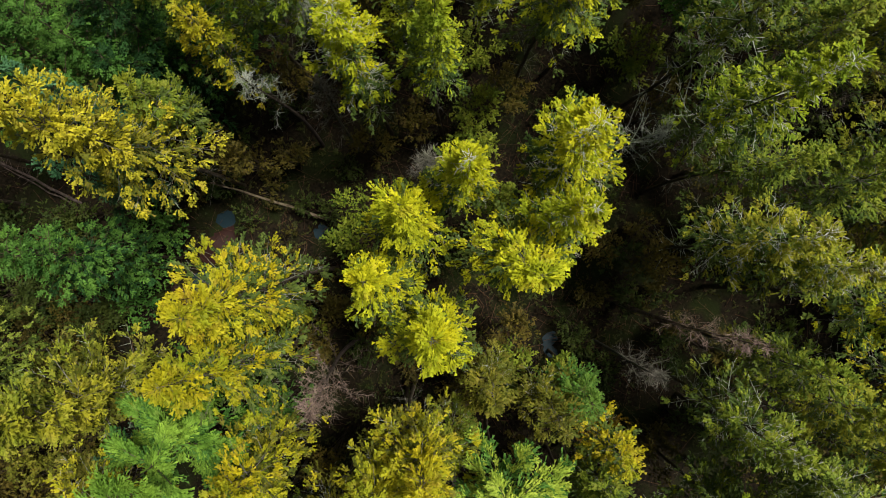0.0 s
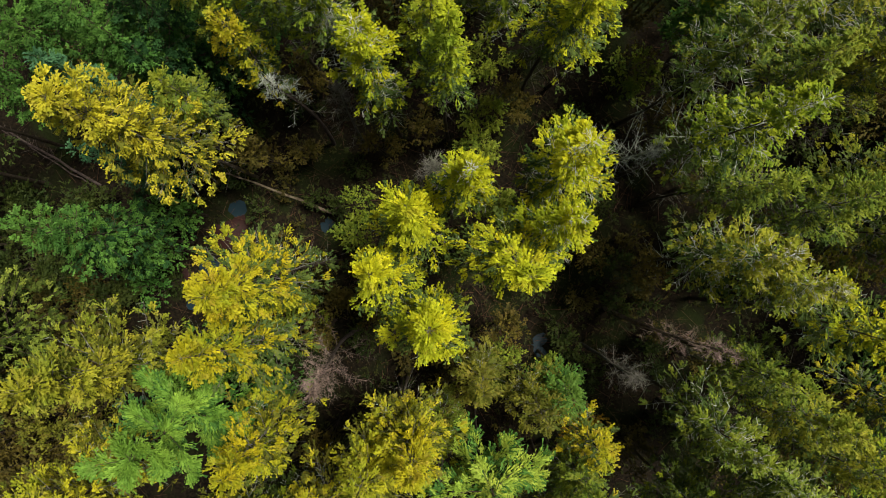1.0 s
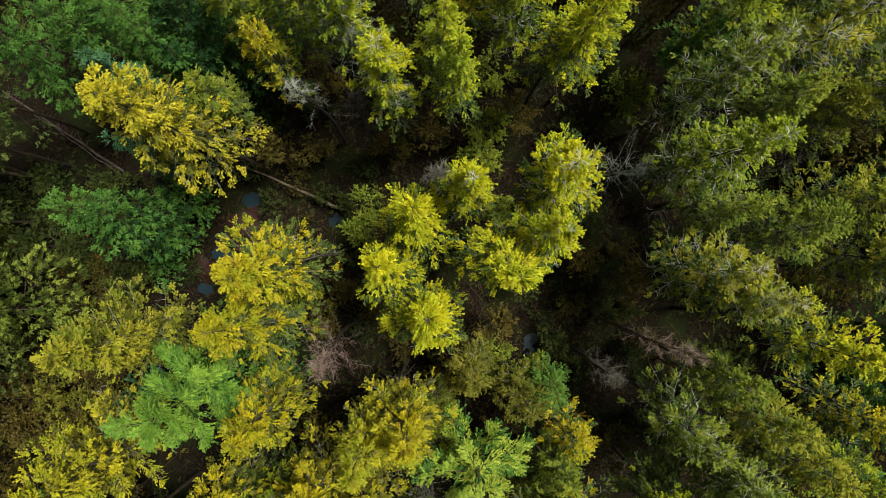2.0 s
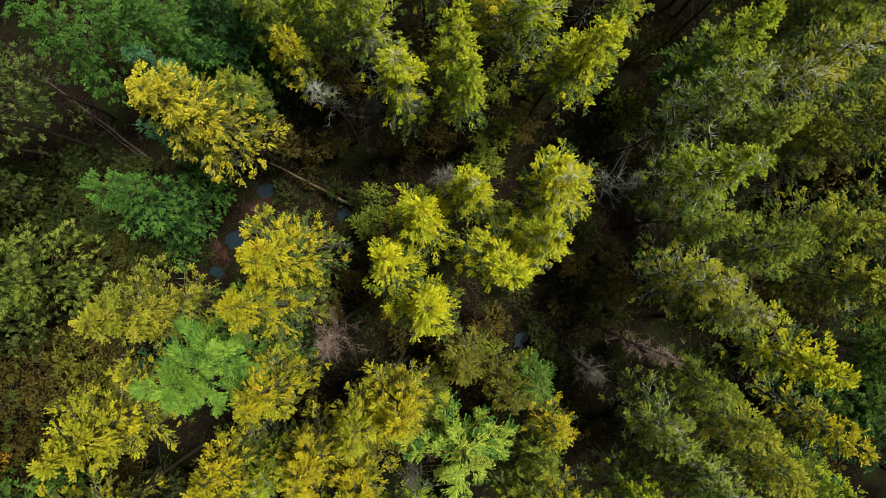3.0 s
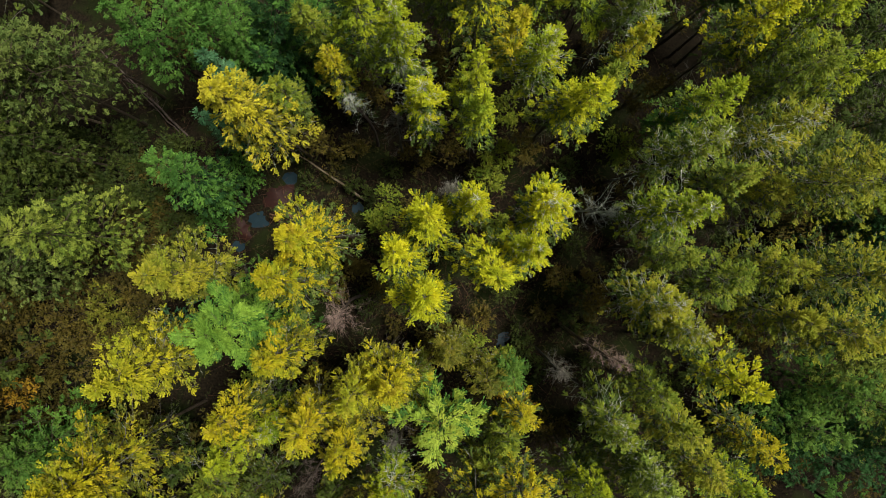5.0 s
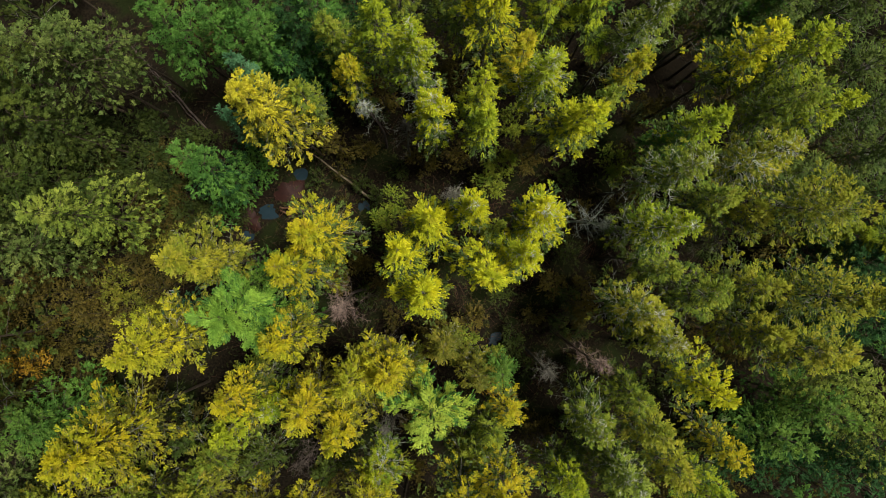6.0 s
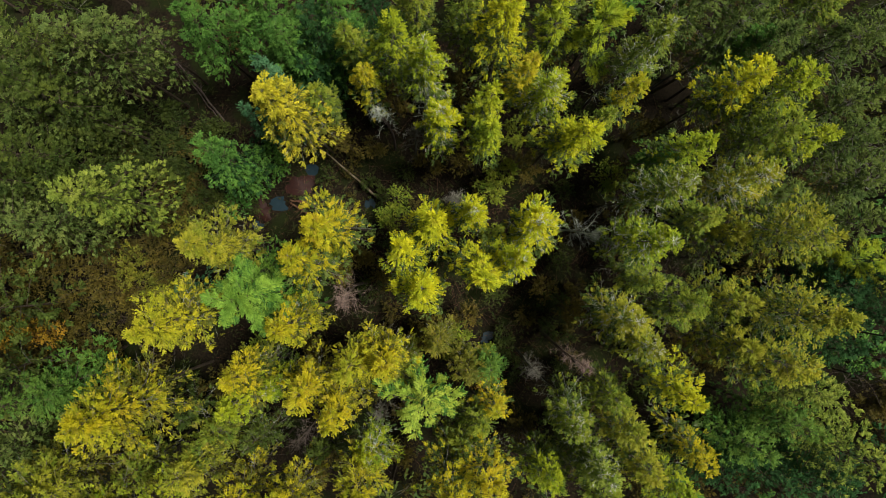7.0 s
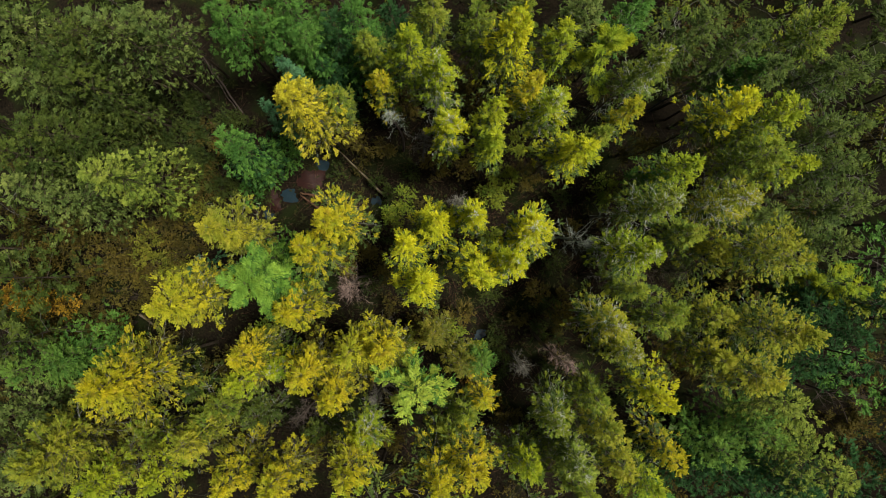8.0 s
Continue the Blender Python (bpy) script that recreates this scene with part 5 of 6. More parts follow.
shrub("shrub", "olive-leaved shrub under the trees", 1.81, 5.13, 9, 1.2, "olive", 475)
shrub("shrub", "olive-leaved shrub under the trees", 2.78, 2.22, 9, 1.1, "olive", 476)
shrub("shrub", "brown-green shrub under the trees", 3.63, -4.25, 8, 1.3, "moss", 477)
shrub("shrub", "olive-leaved shrub under the trees", 3.63, -6.22, 8, 1.5, "olive", 478)
shrub("shrub", "olive-leaved shrub under the trees", 6.28, -6.7, 9, 1.4, "olive", 479)
shrub("shrub", "rust-coloured shrub under the trees", 7.77, -8.58, 8, 1.5, "rust", 480)
shrub("shrub", "brown-green shrub under the trees", 10.73, -10.55, 8, 1.5, "moss", 481)
shrub("shrub", "brown-green shrub under the trees", 3.35, -15.8, 6, 1.5, "moss", 482)
shrub("shrub", "brown-green shrub under the trees", 5.69, -18.53, 5, 1.5, "moss", 483)
shrub("shrub", "brown-green shrub under the trees", 1.46, -5.82, 8, 1.4, "moss", 484)
shrub("shrub", "brown-green shrub under the trees", -0.7, -11.16, 9, 1.3, "moss", 485)
shrub("shrub", "brown-green shrub under the trees", 10.72, -0.69, 8, 1.5, "moss", 486)
shrub("shrub", "brown-green shrub under the trees", 8.64, 0.11, 6, 1.3, "moss", 487)
shrub("shrub", "brown-green shrub under the trees", 13.84, 4.36, 9, 1.5, "moss", 488)
shrub("shrub", "brown-green shrub under the trees", 16.55, 1.84, 9, 1.6, "moss", 489)
shrub("shrub", "brown-green shrub under the trees", 14.81, -5.33, 9, 1.5, "moss", 490)
shrub("shrub", "brown-green shrub under the trees", 14.81, -9.21, 9, 1.6, "moss", 491)
shrub("shrub", "olive-leaved shrub under the trees", 9.56, 9.98, 9, 1.4, "olive", 492)
shrub("shrub", "brown-green shrub under the trees", 9.95, 14.06, 9, 1.5, "moss", 493)
shrub("shrub", "brown-green shrub under the trees", 11.51, 7.59, 8, 1.3, "moss", 494)
shrub("shrub", "brown-green shrub under the trees", 3.17, 8.23, 9, 1.4, "moss", 495)
shrub("shrub", "olive-leaved shrub under the trees", 1.81, 7.07, 9, 1.3, "olive", 496)
shrub("shrub", "brown-green shrub under the trees", -1.33, 6.72, 7, 1.2, "moss", 497)
shrub("shrub", "brown-green shrub under the trees", -3.74, 5.51, 7, 1.1, "moss", 498)
shrub("shrub", "brown-green shrub under the trees", -8.21, 5.08, 5, 1.2, "moss", 499)
shrub("shrub", "brown-green shrub under the trees", -10.02, 4.54, 9, 1.3, "moss", 500)
shrub("shrub", "brown-green shrub under the trees", -4.79, 12.49, 9, 1.4, "moss", 501)
shrub("shrub", "brown-green shrub under the trees", -3.29, 11.53, 8, 1.3, "moss", 502)
shrub("shrub", "brown-green shrub under the trees", -7.95, 8.92, 7, 1.3, "moss", 503)
shrub("shrub", "olive-leaved shrub under the trees", 5.58, 12.66, 10, 1.3, "olive", 504)
shrub("shrub", "olive-leaved shrub under the trees", 1.61, 10.37, 9, 1.4, "olive", 505)
shrub("shrub", "brown-green shrub under the trees", 1.96, 16.09, 10, 1.4, "moss", 506)
shrub("shrub", "brown-green shrub under the trees", 9.75, 23.17, 9, 1.7, "moss", 507)
shrub("shrub", "brown-green shrub under the trees", 11.28, 21.32, 6, 1.6, "moss", 508)
shrub("shrub", "brown-green shrub under the trees", 15.88, 16.86, 10, 1.5, "moss", 509)
shrub("shrub", "brown-green shrub under the trees", 15.88, 12.1, 10, 1.5, "moss", 510)
shrub("shrub", "brown-green shrub under the trees", 20.03, 15.23, 9, 1.6, "moss", 511)
shrub("shrub", "brown-green shrub under the trees", 23.72, 15.62, 9, 1.6, "moss", 512)
shrub("shrub", "brown-green shrub under the trees", 22.17, 8.05, 9, 1.6, "moss", 513)
shrub("shrub", "brown-green shrub under the trees", 21.01, 0.68, 9, 1.6, "moss", 514)
shrub("shrub", "brown-green shrub under the trees", 19.27, -0.68, 9, 1.5, "moss", 515)
shrub("shrub", "brown-green shrub under the trees", 35.37, 1.53, 7, 1.9, "moss", 516)
shrub("shrub", "brown-green shrub under the trees", 36.56, 1.89, 8, 1.9, "moss", 517)
shrub("shrub", "brown-green shrub under the trees", 36.77, 5.02, 6, 1.9, "moss", 518)
shrub("shrub", "brown-green shrub under the trees", 37.98, -0.68, 7, 1.8, "moss", 519)
shrub("shrub", "olive-leaved shrub under the trees", -9.43, -12.14, 9, 1.4, "olive", 520)
shrub("shrub", "brown-green shrub under the trees", -5.74, -10.78, 9, 1.3, "moss", 521)
shrub("shrub", "brown-green shrub under the trees", -7.48, -17.95, 9, 1.5, "moss", 522)
shrub("shrub", "brown-green shrub under the trees", -7.87, -20.09, 9, 1.6, "moss", 523)
shrub("shrub", "brown-green shrub under the trees", -1.86, -18.53, 9, 1.5, "moss", 524)
shrub("shrub", "brown-green shrub under the trees", -11.75, -16.21, 9, 1.4, "moss", 525)
shrub("shrub", "olive-leaved shrub under the trees", -14.65, -23.0, 9, 1.7, "olive", 526)
shrub("shrub", "brown-green shrub under the trees", -16.2, -24.75, 9, 1.7, "moss", 527)
shrub("shrub", "brown-green shrub under the trees", -21.25, -24.36, 9, 1.8, "moss", 528)
shrub("shrub", "brown-green shrub under the trees", -13.51, 7.64, 9, 1.5, "moss", 529)
shrub("shrub", "olive-leaved shrub under the trees", -7.3, -3.8, 9, 1.3, "olive", 530)
shrub("shrub", "brown-green shrub under the trees", -6.33, -4.77, 9, 1.3, "moss", 531)
shrub("shrub", "green shrub under the trees", -16.23, -3.17, 6, 1.1, "green", 532)
shrub("shrub", "green shrub under the trees", -15.31, -0.9, 8, 1.4, "green", 533)
shrub("shrub", "green shrub under the trees", -14.67, 1.24, 9, 1.3, "green", 534)

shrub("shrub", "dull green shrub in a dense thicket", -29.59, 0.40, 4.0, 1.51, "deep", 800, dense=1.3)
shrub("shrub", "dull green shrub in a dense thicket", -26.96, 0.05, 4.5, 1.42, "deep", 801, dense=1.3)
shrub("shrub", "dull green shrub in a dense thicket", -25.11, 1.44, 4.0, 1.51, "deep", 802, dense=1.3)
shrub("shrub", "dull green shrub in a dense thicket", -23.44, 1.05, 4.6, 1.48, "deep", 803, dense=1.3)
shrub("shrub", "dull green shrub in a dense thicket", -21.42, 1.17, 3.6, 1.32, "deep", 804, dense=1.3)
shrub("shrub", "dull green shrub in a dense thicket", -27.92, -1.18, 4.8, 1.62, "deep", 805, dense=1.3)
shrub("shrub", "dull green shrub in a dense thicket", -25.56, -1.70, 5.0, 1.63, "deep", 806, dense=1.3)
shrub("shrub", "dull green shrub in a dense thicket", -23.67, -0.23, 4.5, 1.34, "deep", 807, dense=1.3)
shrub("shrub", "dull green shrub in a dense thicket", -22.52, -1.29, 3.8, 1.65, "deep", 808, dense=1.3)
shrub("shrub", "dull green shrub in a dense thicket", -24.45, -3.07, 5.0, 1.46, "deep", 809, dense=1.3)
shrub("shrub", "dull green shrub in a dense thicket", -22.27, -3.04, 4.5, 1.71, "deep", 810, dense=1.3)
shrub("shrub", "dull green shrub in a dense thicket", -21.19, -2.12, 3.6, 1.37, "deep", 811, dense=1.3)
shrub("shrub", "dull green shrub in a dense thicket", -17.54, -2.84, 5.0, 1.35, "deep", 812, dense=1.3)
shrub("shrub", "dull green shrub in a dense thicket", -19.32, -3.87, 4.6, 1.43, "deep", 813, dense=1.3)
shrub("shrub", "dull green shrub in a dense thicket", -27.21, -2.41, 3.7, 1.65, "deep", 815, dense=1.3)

# ---- fallen trunks ----
fallen_log("fallen_trunk", "weathered mossy trunk that leans over the floor", (-6.8, 1.8, 0.2), (-12.6, 3.64, 3.0), 0.1, LOG, 535)
fallen_log("fallen_trunk", "red-brown rotten trunk beside a pool", (-11.0, -0.74, 0.2), (-13.42, -1.31, 0.5), 0.16, RED_LOG, 536)
fallen_log("fallen_trunk", "red-brown rotten trunk beside a pool", (-11.0, -1.85, 0.2), (-13.29, -1.53, 0.6), 0.14, RED_LOG, 537)
fallen_log("fallen_trunk", "long dead conifer fallen across a dark gap", (-21.17, 2.62, 0.3), (-27.61, 6.68, 3.6), 0.09, DEAD, 538, snags=46)
fallen_log("fallen_trunk", "thin dark trunk fallen beside a larger one", (-21.77, 2.69, 0.3), (-26.01, 5.49, 2.4), 0.05, DEAD, 539, snags=8)
fallen_log("fallen_trunk", "pale fallen trunk in a dark gap", (-27.59, 1.77, 0.2), (-29.25, 1.49, 2.5), 0.12, LOG, 540)
fallen_log("fallen_trunk", "red-brown fallen trunk on dark ground", (-21.75, 0.12, 0.2), (-22.86, 0.66, 1.5), 0.12, RED_LOG, 541)
fallen_log("fallen_trunk", "red-brown leaning broken trunk in the thicket", (-30.23, -18.18, 3.0), (-30.96, -16.9, 5.5), 0.1, RED_LOG, 542)
fallen_log("fallen_trunk", "red-brown fallen trunk under shrubs", (-28.04, -11.68, 0.3), (-24.36, -11.79, 0.8), 0.13, RED_LOG, 543)
fallen_log("fallen_trunk", "grey fallen trunk under shrubs", (-21.36, -17.23, 0.3), (-18.32, -17.64, 0.4), 0.12, LOG, 544)
fallen_log("fallen_trunk", "pale fallen trunk in a dark gap", (-6.14, 12.37, 0.3), (-4.29, 13.1, 0.6), 0.12, LOG, 545)
shrub("shrub", "brown-green shrub under the trees", -2.94, -22.06, 6, 2.2, "moss", 546, dense=0.45)
shrub("shrub", "brown-green shrub under the trees", 35.61, 9.37, 7, 2.1, "moss", 547, dense=0.45)
shrub("shrub", "brown-green shrub under the trees", -3.02, 17.4, 7, 2.0, "moss", 548, dense=0.45)
shrub("shrub", "brown-green shrub under the trees", 28.05, 25.28, 6, 1.6, "moss", 549, dense=0.45)
shrub("shrub", "brown-green shrub under the trees", 33.23, -7.56, 6, 1.8, "moss", 550, dense=0.45)
shrub("shrub", "brown-green shrub under the trees", -21.45, -30.41, 6, 1.8, "moss", 551, dense=0.45)
shrub("shrub", "brown-green shrub under the trees", -28.51, -20.08, 6, 1.9, "moss", 552, dense=0.45)
shrub("shrub", "brown-green shrub under the trees", 23.45, 22.24, 7, 2.3, "moss", 553, dense=0.45)
shrub("shrub", "brown-green shrub under the trees", -21.25, 9.92, 6, 2.3, "moss", 554, dense=0.45)
shrub("shrub", "brown-green shrub under the trees", 26.55, 22.97, 8, 1.7, "moss", 555, dense=0.45)
shrub("shrub", "brown-green shrub under the trees", -22.89, -29.11, 8, 1.9, "moss", 556, dense=0.45)
shrub("shrub", "brown-green shrub under the trees", 4.06, 20.69, 8, 1.9, "moss", 557, dense=0.45)
shrub("shrub", "brown-green shrub under the trees", -3.99, -24.88, 8, 2.0, "moss", 558, dense=0.45)
shrub("shrub", "brown-green shrub under the trees", -33.51, -12.93, 8, 1.6, "moss", 559, dense=0.45)
shrub("shrub", "brown-green shrub under the trees", -25.87, -19.11, 9, 1.8, "moss", 560, dense=0.45)
shrub("shrub", "brown-green shrub under the trees", 14.79, -15.12, 6, 2.3, "moss", 561, dense=0.45)
shrub("shrub", "brown-green shrub under the trees", 8.72, 27.0, 7, 1.8, "moss", 562, dense=0.45)
shrub("shrub", "brown-green shrub under the trees", 16.66, -9.79, 9, 1.8, "moss", 563, dense=0.45)
shrub("shrub", "brown-green shrub under the trees", 9.82, 27.2, 7, 1.8, "moss", 564, dense=0.45)
shrub("shrub", "brown-green shrub under the trees", 13.27, 26.14, 8, 2.0, "moss", 565, dense=0.45)
shrub("shrub", "brown-green shrub under the trees", -4.44, 19.26, 9, 1.7, "moss", 566, dense=0.45)
shrub("shrub", "brown-green shrub under the trees", -23.51, -32.63, 9, 2.0, "moss", 567, dense=0.45)
shrub("shrub", "brown-green shrub under the trees", 36.77, 7.57, 6, 2.1, "moss", 568, dense=0.45)
shrub("shrub", "brown-green shrub under the trees", -26.54, -17.68, 8, 1.7, "moss", 569, dense=0.45)
shrub("shrub", "brown-green shrub under the trees", -27.56, -25.83, 7, 2.0, "moss", 571, dense=0.45)
shrub("shrub", "brown-green shrub under the trees", 19.69, 28.33, 7, 1.8, "moss", 573, dense=0.45)
shrub("shrub", "brown-green shrub under the trees", 27.3, -6.88, 7, 2.2, "moss", 574, dense=0.45)
shrub("shrub", "brown-green shrub under the trees", -29.22, -20.84, 9, 1.6, "moss", 575, dense=0.45)
shrub("shrub", "brown-green shrub under the trees", -41.66, 0.41, 7, 1.6, "moss", 576, dense=0.45)
shrub("shrub", "brown-green shrub under the trees", -30.74, -14.72, 6, 2.2, "moss", 577, dense=0.45)
shrub("shrub", "brown-green shrub under the trees", -28.91, -11.18, 9, 1.7, "moss", 578, dense=0.45)
shrub("shrub", "brown-green shrub under the trees", -34.14, -9.0, 8, 1.7, "moss", 579, dense=0.45)
shrub("shrub", "brown-green shrub under the trees", 20.23, -10.53, 9, 2.1, "moss", 580, dense=0.45)
shrub("shrub", "brown-green shrub under the trees", -38.44, -2.81, 9, 1.6, "moss", 581, dense=0.45)
shrub("shrub", "brown-green shrub under the trees", -33.71, 1.6, 9, 1.7, "moss", 582, dense=0.45)
shrub("shrub", "brown-green shrub under the trees", -25.43, -29.7, 6, 1.6, "moss", 583, dense=0.45)
shrub("shrub", "brown-green shrub under the trees", -21.37, 8.97, 7, 1.7, "moss", 584, dense=0.45)
shrub("shrub", "brown-green shrub under the trees", 25.1, -8.93, 6, 2.0, "moss", 585, dense=0.45)
shrub("shrub", "brown-green shrub under the trees", -18.47, -33.47, 7, 1.9, "moss", 586, dense=0.45)
shrub("shrub", "brown-green shrub under the trees", 21.28, -10.54, 8, 1.9, "moss", 587, dense=0.45)
shrub("shrub", "brown-green shrub under the trees", -13.61, 13.11, 7, 2.3, "moss", 588, dense=0.45)
shrub("shrub", "brown-green shrub under the trees", 16.99, -10.84, 7, 1.7, "moss", 589, dense=0.45)
shrub("shrub", "brown-green shrub under the trees", 21.68, -11.1, 7, 1.7, "moss", 590, dense=0.45)
shrub("shrub", "brown-green shrub under the trees", 9.14, -16.23, 8, 2.1, "moss", 591, dense=0.45)
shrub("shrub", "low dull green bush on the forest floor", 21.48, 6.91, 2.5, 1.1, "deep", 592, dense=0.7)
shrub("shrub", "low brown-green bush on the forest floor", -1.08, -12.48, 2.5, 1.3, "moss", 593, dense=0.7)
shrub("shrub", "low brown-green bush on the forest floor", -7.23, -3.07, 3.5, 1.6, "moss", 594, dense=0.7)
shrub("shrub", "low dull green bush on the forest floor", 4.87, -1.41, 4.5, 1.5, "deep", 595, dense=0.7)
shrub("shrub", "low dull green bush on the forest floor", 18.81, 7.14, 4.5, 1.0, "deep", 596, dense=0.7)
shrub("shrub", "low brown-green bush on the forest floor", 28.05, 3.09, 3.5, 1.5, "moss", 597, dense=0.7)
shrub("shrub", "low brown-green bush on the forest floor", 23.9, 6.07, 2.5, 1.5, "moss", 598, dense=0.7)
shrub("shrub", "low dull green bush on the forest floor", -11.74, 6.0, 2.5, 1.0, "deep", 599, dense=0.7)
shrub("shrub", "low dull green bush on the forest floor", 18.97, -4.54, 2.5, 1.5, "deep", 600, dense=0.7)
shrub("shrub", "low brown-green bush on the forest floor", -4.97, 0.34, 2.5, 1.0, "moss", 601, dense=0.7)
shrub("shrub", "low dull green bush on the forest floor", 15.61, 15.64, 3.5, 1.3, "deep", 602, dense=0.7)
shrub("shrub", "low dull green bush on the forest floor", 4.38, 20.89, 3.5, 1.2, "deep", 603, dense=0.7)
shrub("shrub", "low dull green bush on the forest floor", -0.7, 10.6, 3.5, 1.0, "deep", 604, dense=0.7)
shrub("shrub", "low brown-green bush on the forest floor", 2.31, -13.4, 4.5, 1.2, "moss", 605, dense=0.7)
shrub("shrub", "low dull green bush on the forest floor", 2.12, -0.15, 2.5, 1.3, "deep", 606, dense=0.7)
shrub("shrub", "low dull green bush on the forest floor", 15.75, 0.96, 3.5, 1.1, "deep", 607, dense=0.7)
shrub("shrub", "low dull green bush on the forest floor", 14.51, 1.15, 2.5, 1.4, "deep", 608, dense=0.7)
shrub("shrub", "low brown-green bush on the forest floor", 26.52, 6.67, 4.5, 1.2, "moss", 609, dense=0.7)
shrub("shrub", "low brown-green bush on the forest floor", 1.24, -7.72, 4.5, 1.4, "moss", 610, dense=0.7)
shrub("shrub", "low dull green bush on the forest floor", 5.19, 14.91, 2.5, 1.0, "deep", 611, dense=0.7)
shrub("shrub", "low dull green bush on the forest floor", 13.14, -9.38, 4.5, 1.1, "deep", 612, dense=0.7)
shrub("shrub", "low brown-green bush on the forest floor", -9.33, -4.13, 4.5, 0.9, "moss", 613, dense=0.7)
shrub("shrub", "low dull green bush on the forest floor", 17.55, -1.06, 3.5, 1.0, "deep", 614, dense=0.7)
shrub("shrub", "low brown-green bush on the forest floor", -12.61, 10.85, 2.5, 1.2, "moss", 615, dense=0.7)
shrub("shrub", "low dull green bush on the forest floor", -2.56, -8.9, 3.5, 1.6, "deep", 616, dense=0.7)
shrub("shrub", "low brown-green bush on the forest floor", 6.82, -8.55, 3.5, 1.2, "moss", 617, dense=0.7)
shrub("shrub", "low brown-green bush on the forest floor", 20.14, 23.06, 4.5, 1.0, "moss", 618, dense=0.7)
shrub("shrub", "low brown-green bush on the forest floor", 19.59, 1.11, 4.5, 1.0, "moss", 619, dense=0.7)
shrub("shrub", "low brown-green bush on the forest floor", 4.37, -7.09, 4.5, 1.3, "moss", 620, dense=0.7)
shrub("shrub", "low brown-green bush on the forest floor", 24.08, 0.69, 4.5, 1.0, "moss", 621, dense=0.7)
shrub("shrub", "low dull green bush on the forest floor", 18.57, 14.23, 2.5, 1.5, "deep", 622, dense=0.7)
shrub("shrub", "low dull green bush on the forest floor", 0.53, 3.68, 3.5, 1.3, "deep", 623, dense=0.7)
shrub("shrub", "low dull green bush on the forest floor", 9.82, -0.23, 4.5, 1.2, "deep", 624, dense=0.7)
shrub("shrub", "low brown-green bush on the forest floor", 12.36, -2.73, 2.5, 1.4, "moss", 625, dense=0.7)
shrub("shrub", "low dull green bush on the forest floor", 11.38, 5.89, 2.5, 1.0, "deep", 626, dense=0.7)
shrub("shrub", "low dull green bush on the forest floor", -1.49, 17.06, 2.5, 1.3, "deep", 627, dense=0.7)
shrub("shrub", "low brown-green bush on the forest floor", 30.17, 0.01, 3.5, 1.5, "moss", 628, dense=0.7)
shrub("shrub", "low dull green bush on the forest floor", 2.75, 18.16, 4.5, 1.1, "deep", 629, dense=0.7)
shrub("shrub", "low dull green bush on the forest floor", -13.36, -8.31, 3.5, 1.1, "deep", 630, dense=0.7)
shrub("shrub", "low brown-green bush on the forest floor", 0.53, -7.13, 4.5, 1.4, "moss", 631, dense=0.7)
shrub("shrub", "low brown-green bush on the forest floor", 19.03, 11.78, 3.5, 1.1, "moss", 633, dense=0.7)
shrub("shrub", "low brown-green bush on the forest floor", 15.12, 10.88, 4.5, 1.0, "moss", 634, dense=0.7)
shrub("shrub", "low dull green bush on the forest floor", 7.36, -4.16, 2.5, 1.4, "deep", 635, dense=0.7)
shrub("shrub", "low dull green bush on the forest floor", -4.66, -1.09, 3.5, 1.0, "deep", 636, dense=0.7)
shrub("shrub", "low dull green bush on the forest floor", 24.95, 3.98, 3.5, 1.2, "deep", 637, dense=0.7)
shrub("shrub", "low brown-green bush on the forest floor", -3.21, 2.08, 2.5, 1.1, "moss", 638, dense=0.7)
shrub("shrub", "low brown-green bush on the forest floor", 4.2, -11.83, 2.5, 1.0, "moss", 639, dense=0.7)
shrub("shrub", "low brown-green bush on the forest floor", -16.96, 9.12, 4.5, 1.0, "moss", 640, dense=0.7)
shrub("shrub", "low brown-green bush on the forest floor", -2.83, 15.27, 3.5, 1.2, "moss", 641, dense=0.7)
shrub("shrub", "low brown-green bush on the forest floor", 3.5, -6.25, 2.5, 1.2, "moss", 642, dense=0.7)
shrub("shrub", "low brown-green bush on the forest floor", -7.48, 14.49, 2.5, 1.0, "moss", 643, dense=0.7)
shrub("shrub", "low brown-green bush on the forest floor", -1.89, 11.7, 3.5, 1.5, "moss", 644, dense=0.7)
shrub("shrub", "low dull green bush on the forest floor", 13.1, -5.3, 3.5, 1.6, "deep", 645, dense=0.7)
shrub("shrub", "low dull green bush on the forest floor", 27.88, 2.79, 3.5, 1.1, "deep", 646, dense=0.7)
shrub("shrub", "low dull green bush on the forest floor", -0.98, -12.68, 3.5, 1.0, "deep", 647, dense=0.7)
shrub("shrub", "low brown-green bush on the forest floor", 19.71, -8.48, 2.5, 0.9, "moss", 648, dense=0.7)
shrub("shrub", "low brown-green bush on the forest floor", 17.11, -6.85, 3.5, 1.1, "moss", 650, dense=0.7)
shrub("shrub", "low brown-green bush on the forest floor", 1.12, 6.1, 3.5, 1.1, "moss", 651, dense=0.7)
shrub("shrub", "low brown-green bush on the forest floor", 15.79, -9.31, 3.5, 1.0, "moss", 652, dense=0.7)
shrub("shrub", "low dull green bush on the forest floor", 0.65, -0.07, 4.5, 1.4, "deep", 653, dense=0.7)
shrub("shrub", "low dull green bush on the forest floor", 17.61, 20.91, 4.5, 1.2, "deep", 654, dense=0.7)
shrub("shrub", "low dull green bush on the forest floor", -4.79, -14.23, 2.5, 1.2, "deep", 655, dense=0.7)
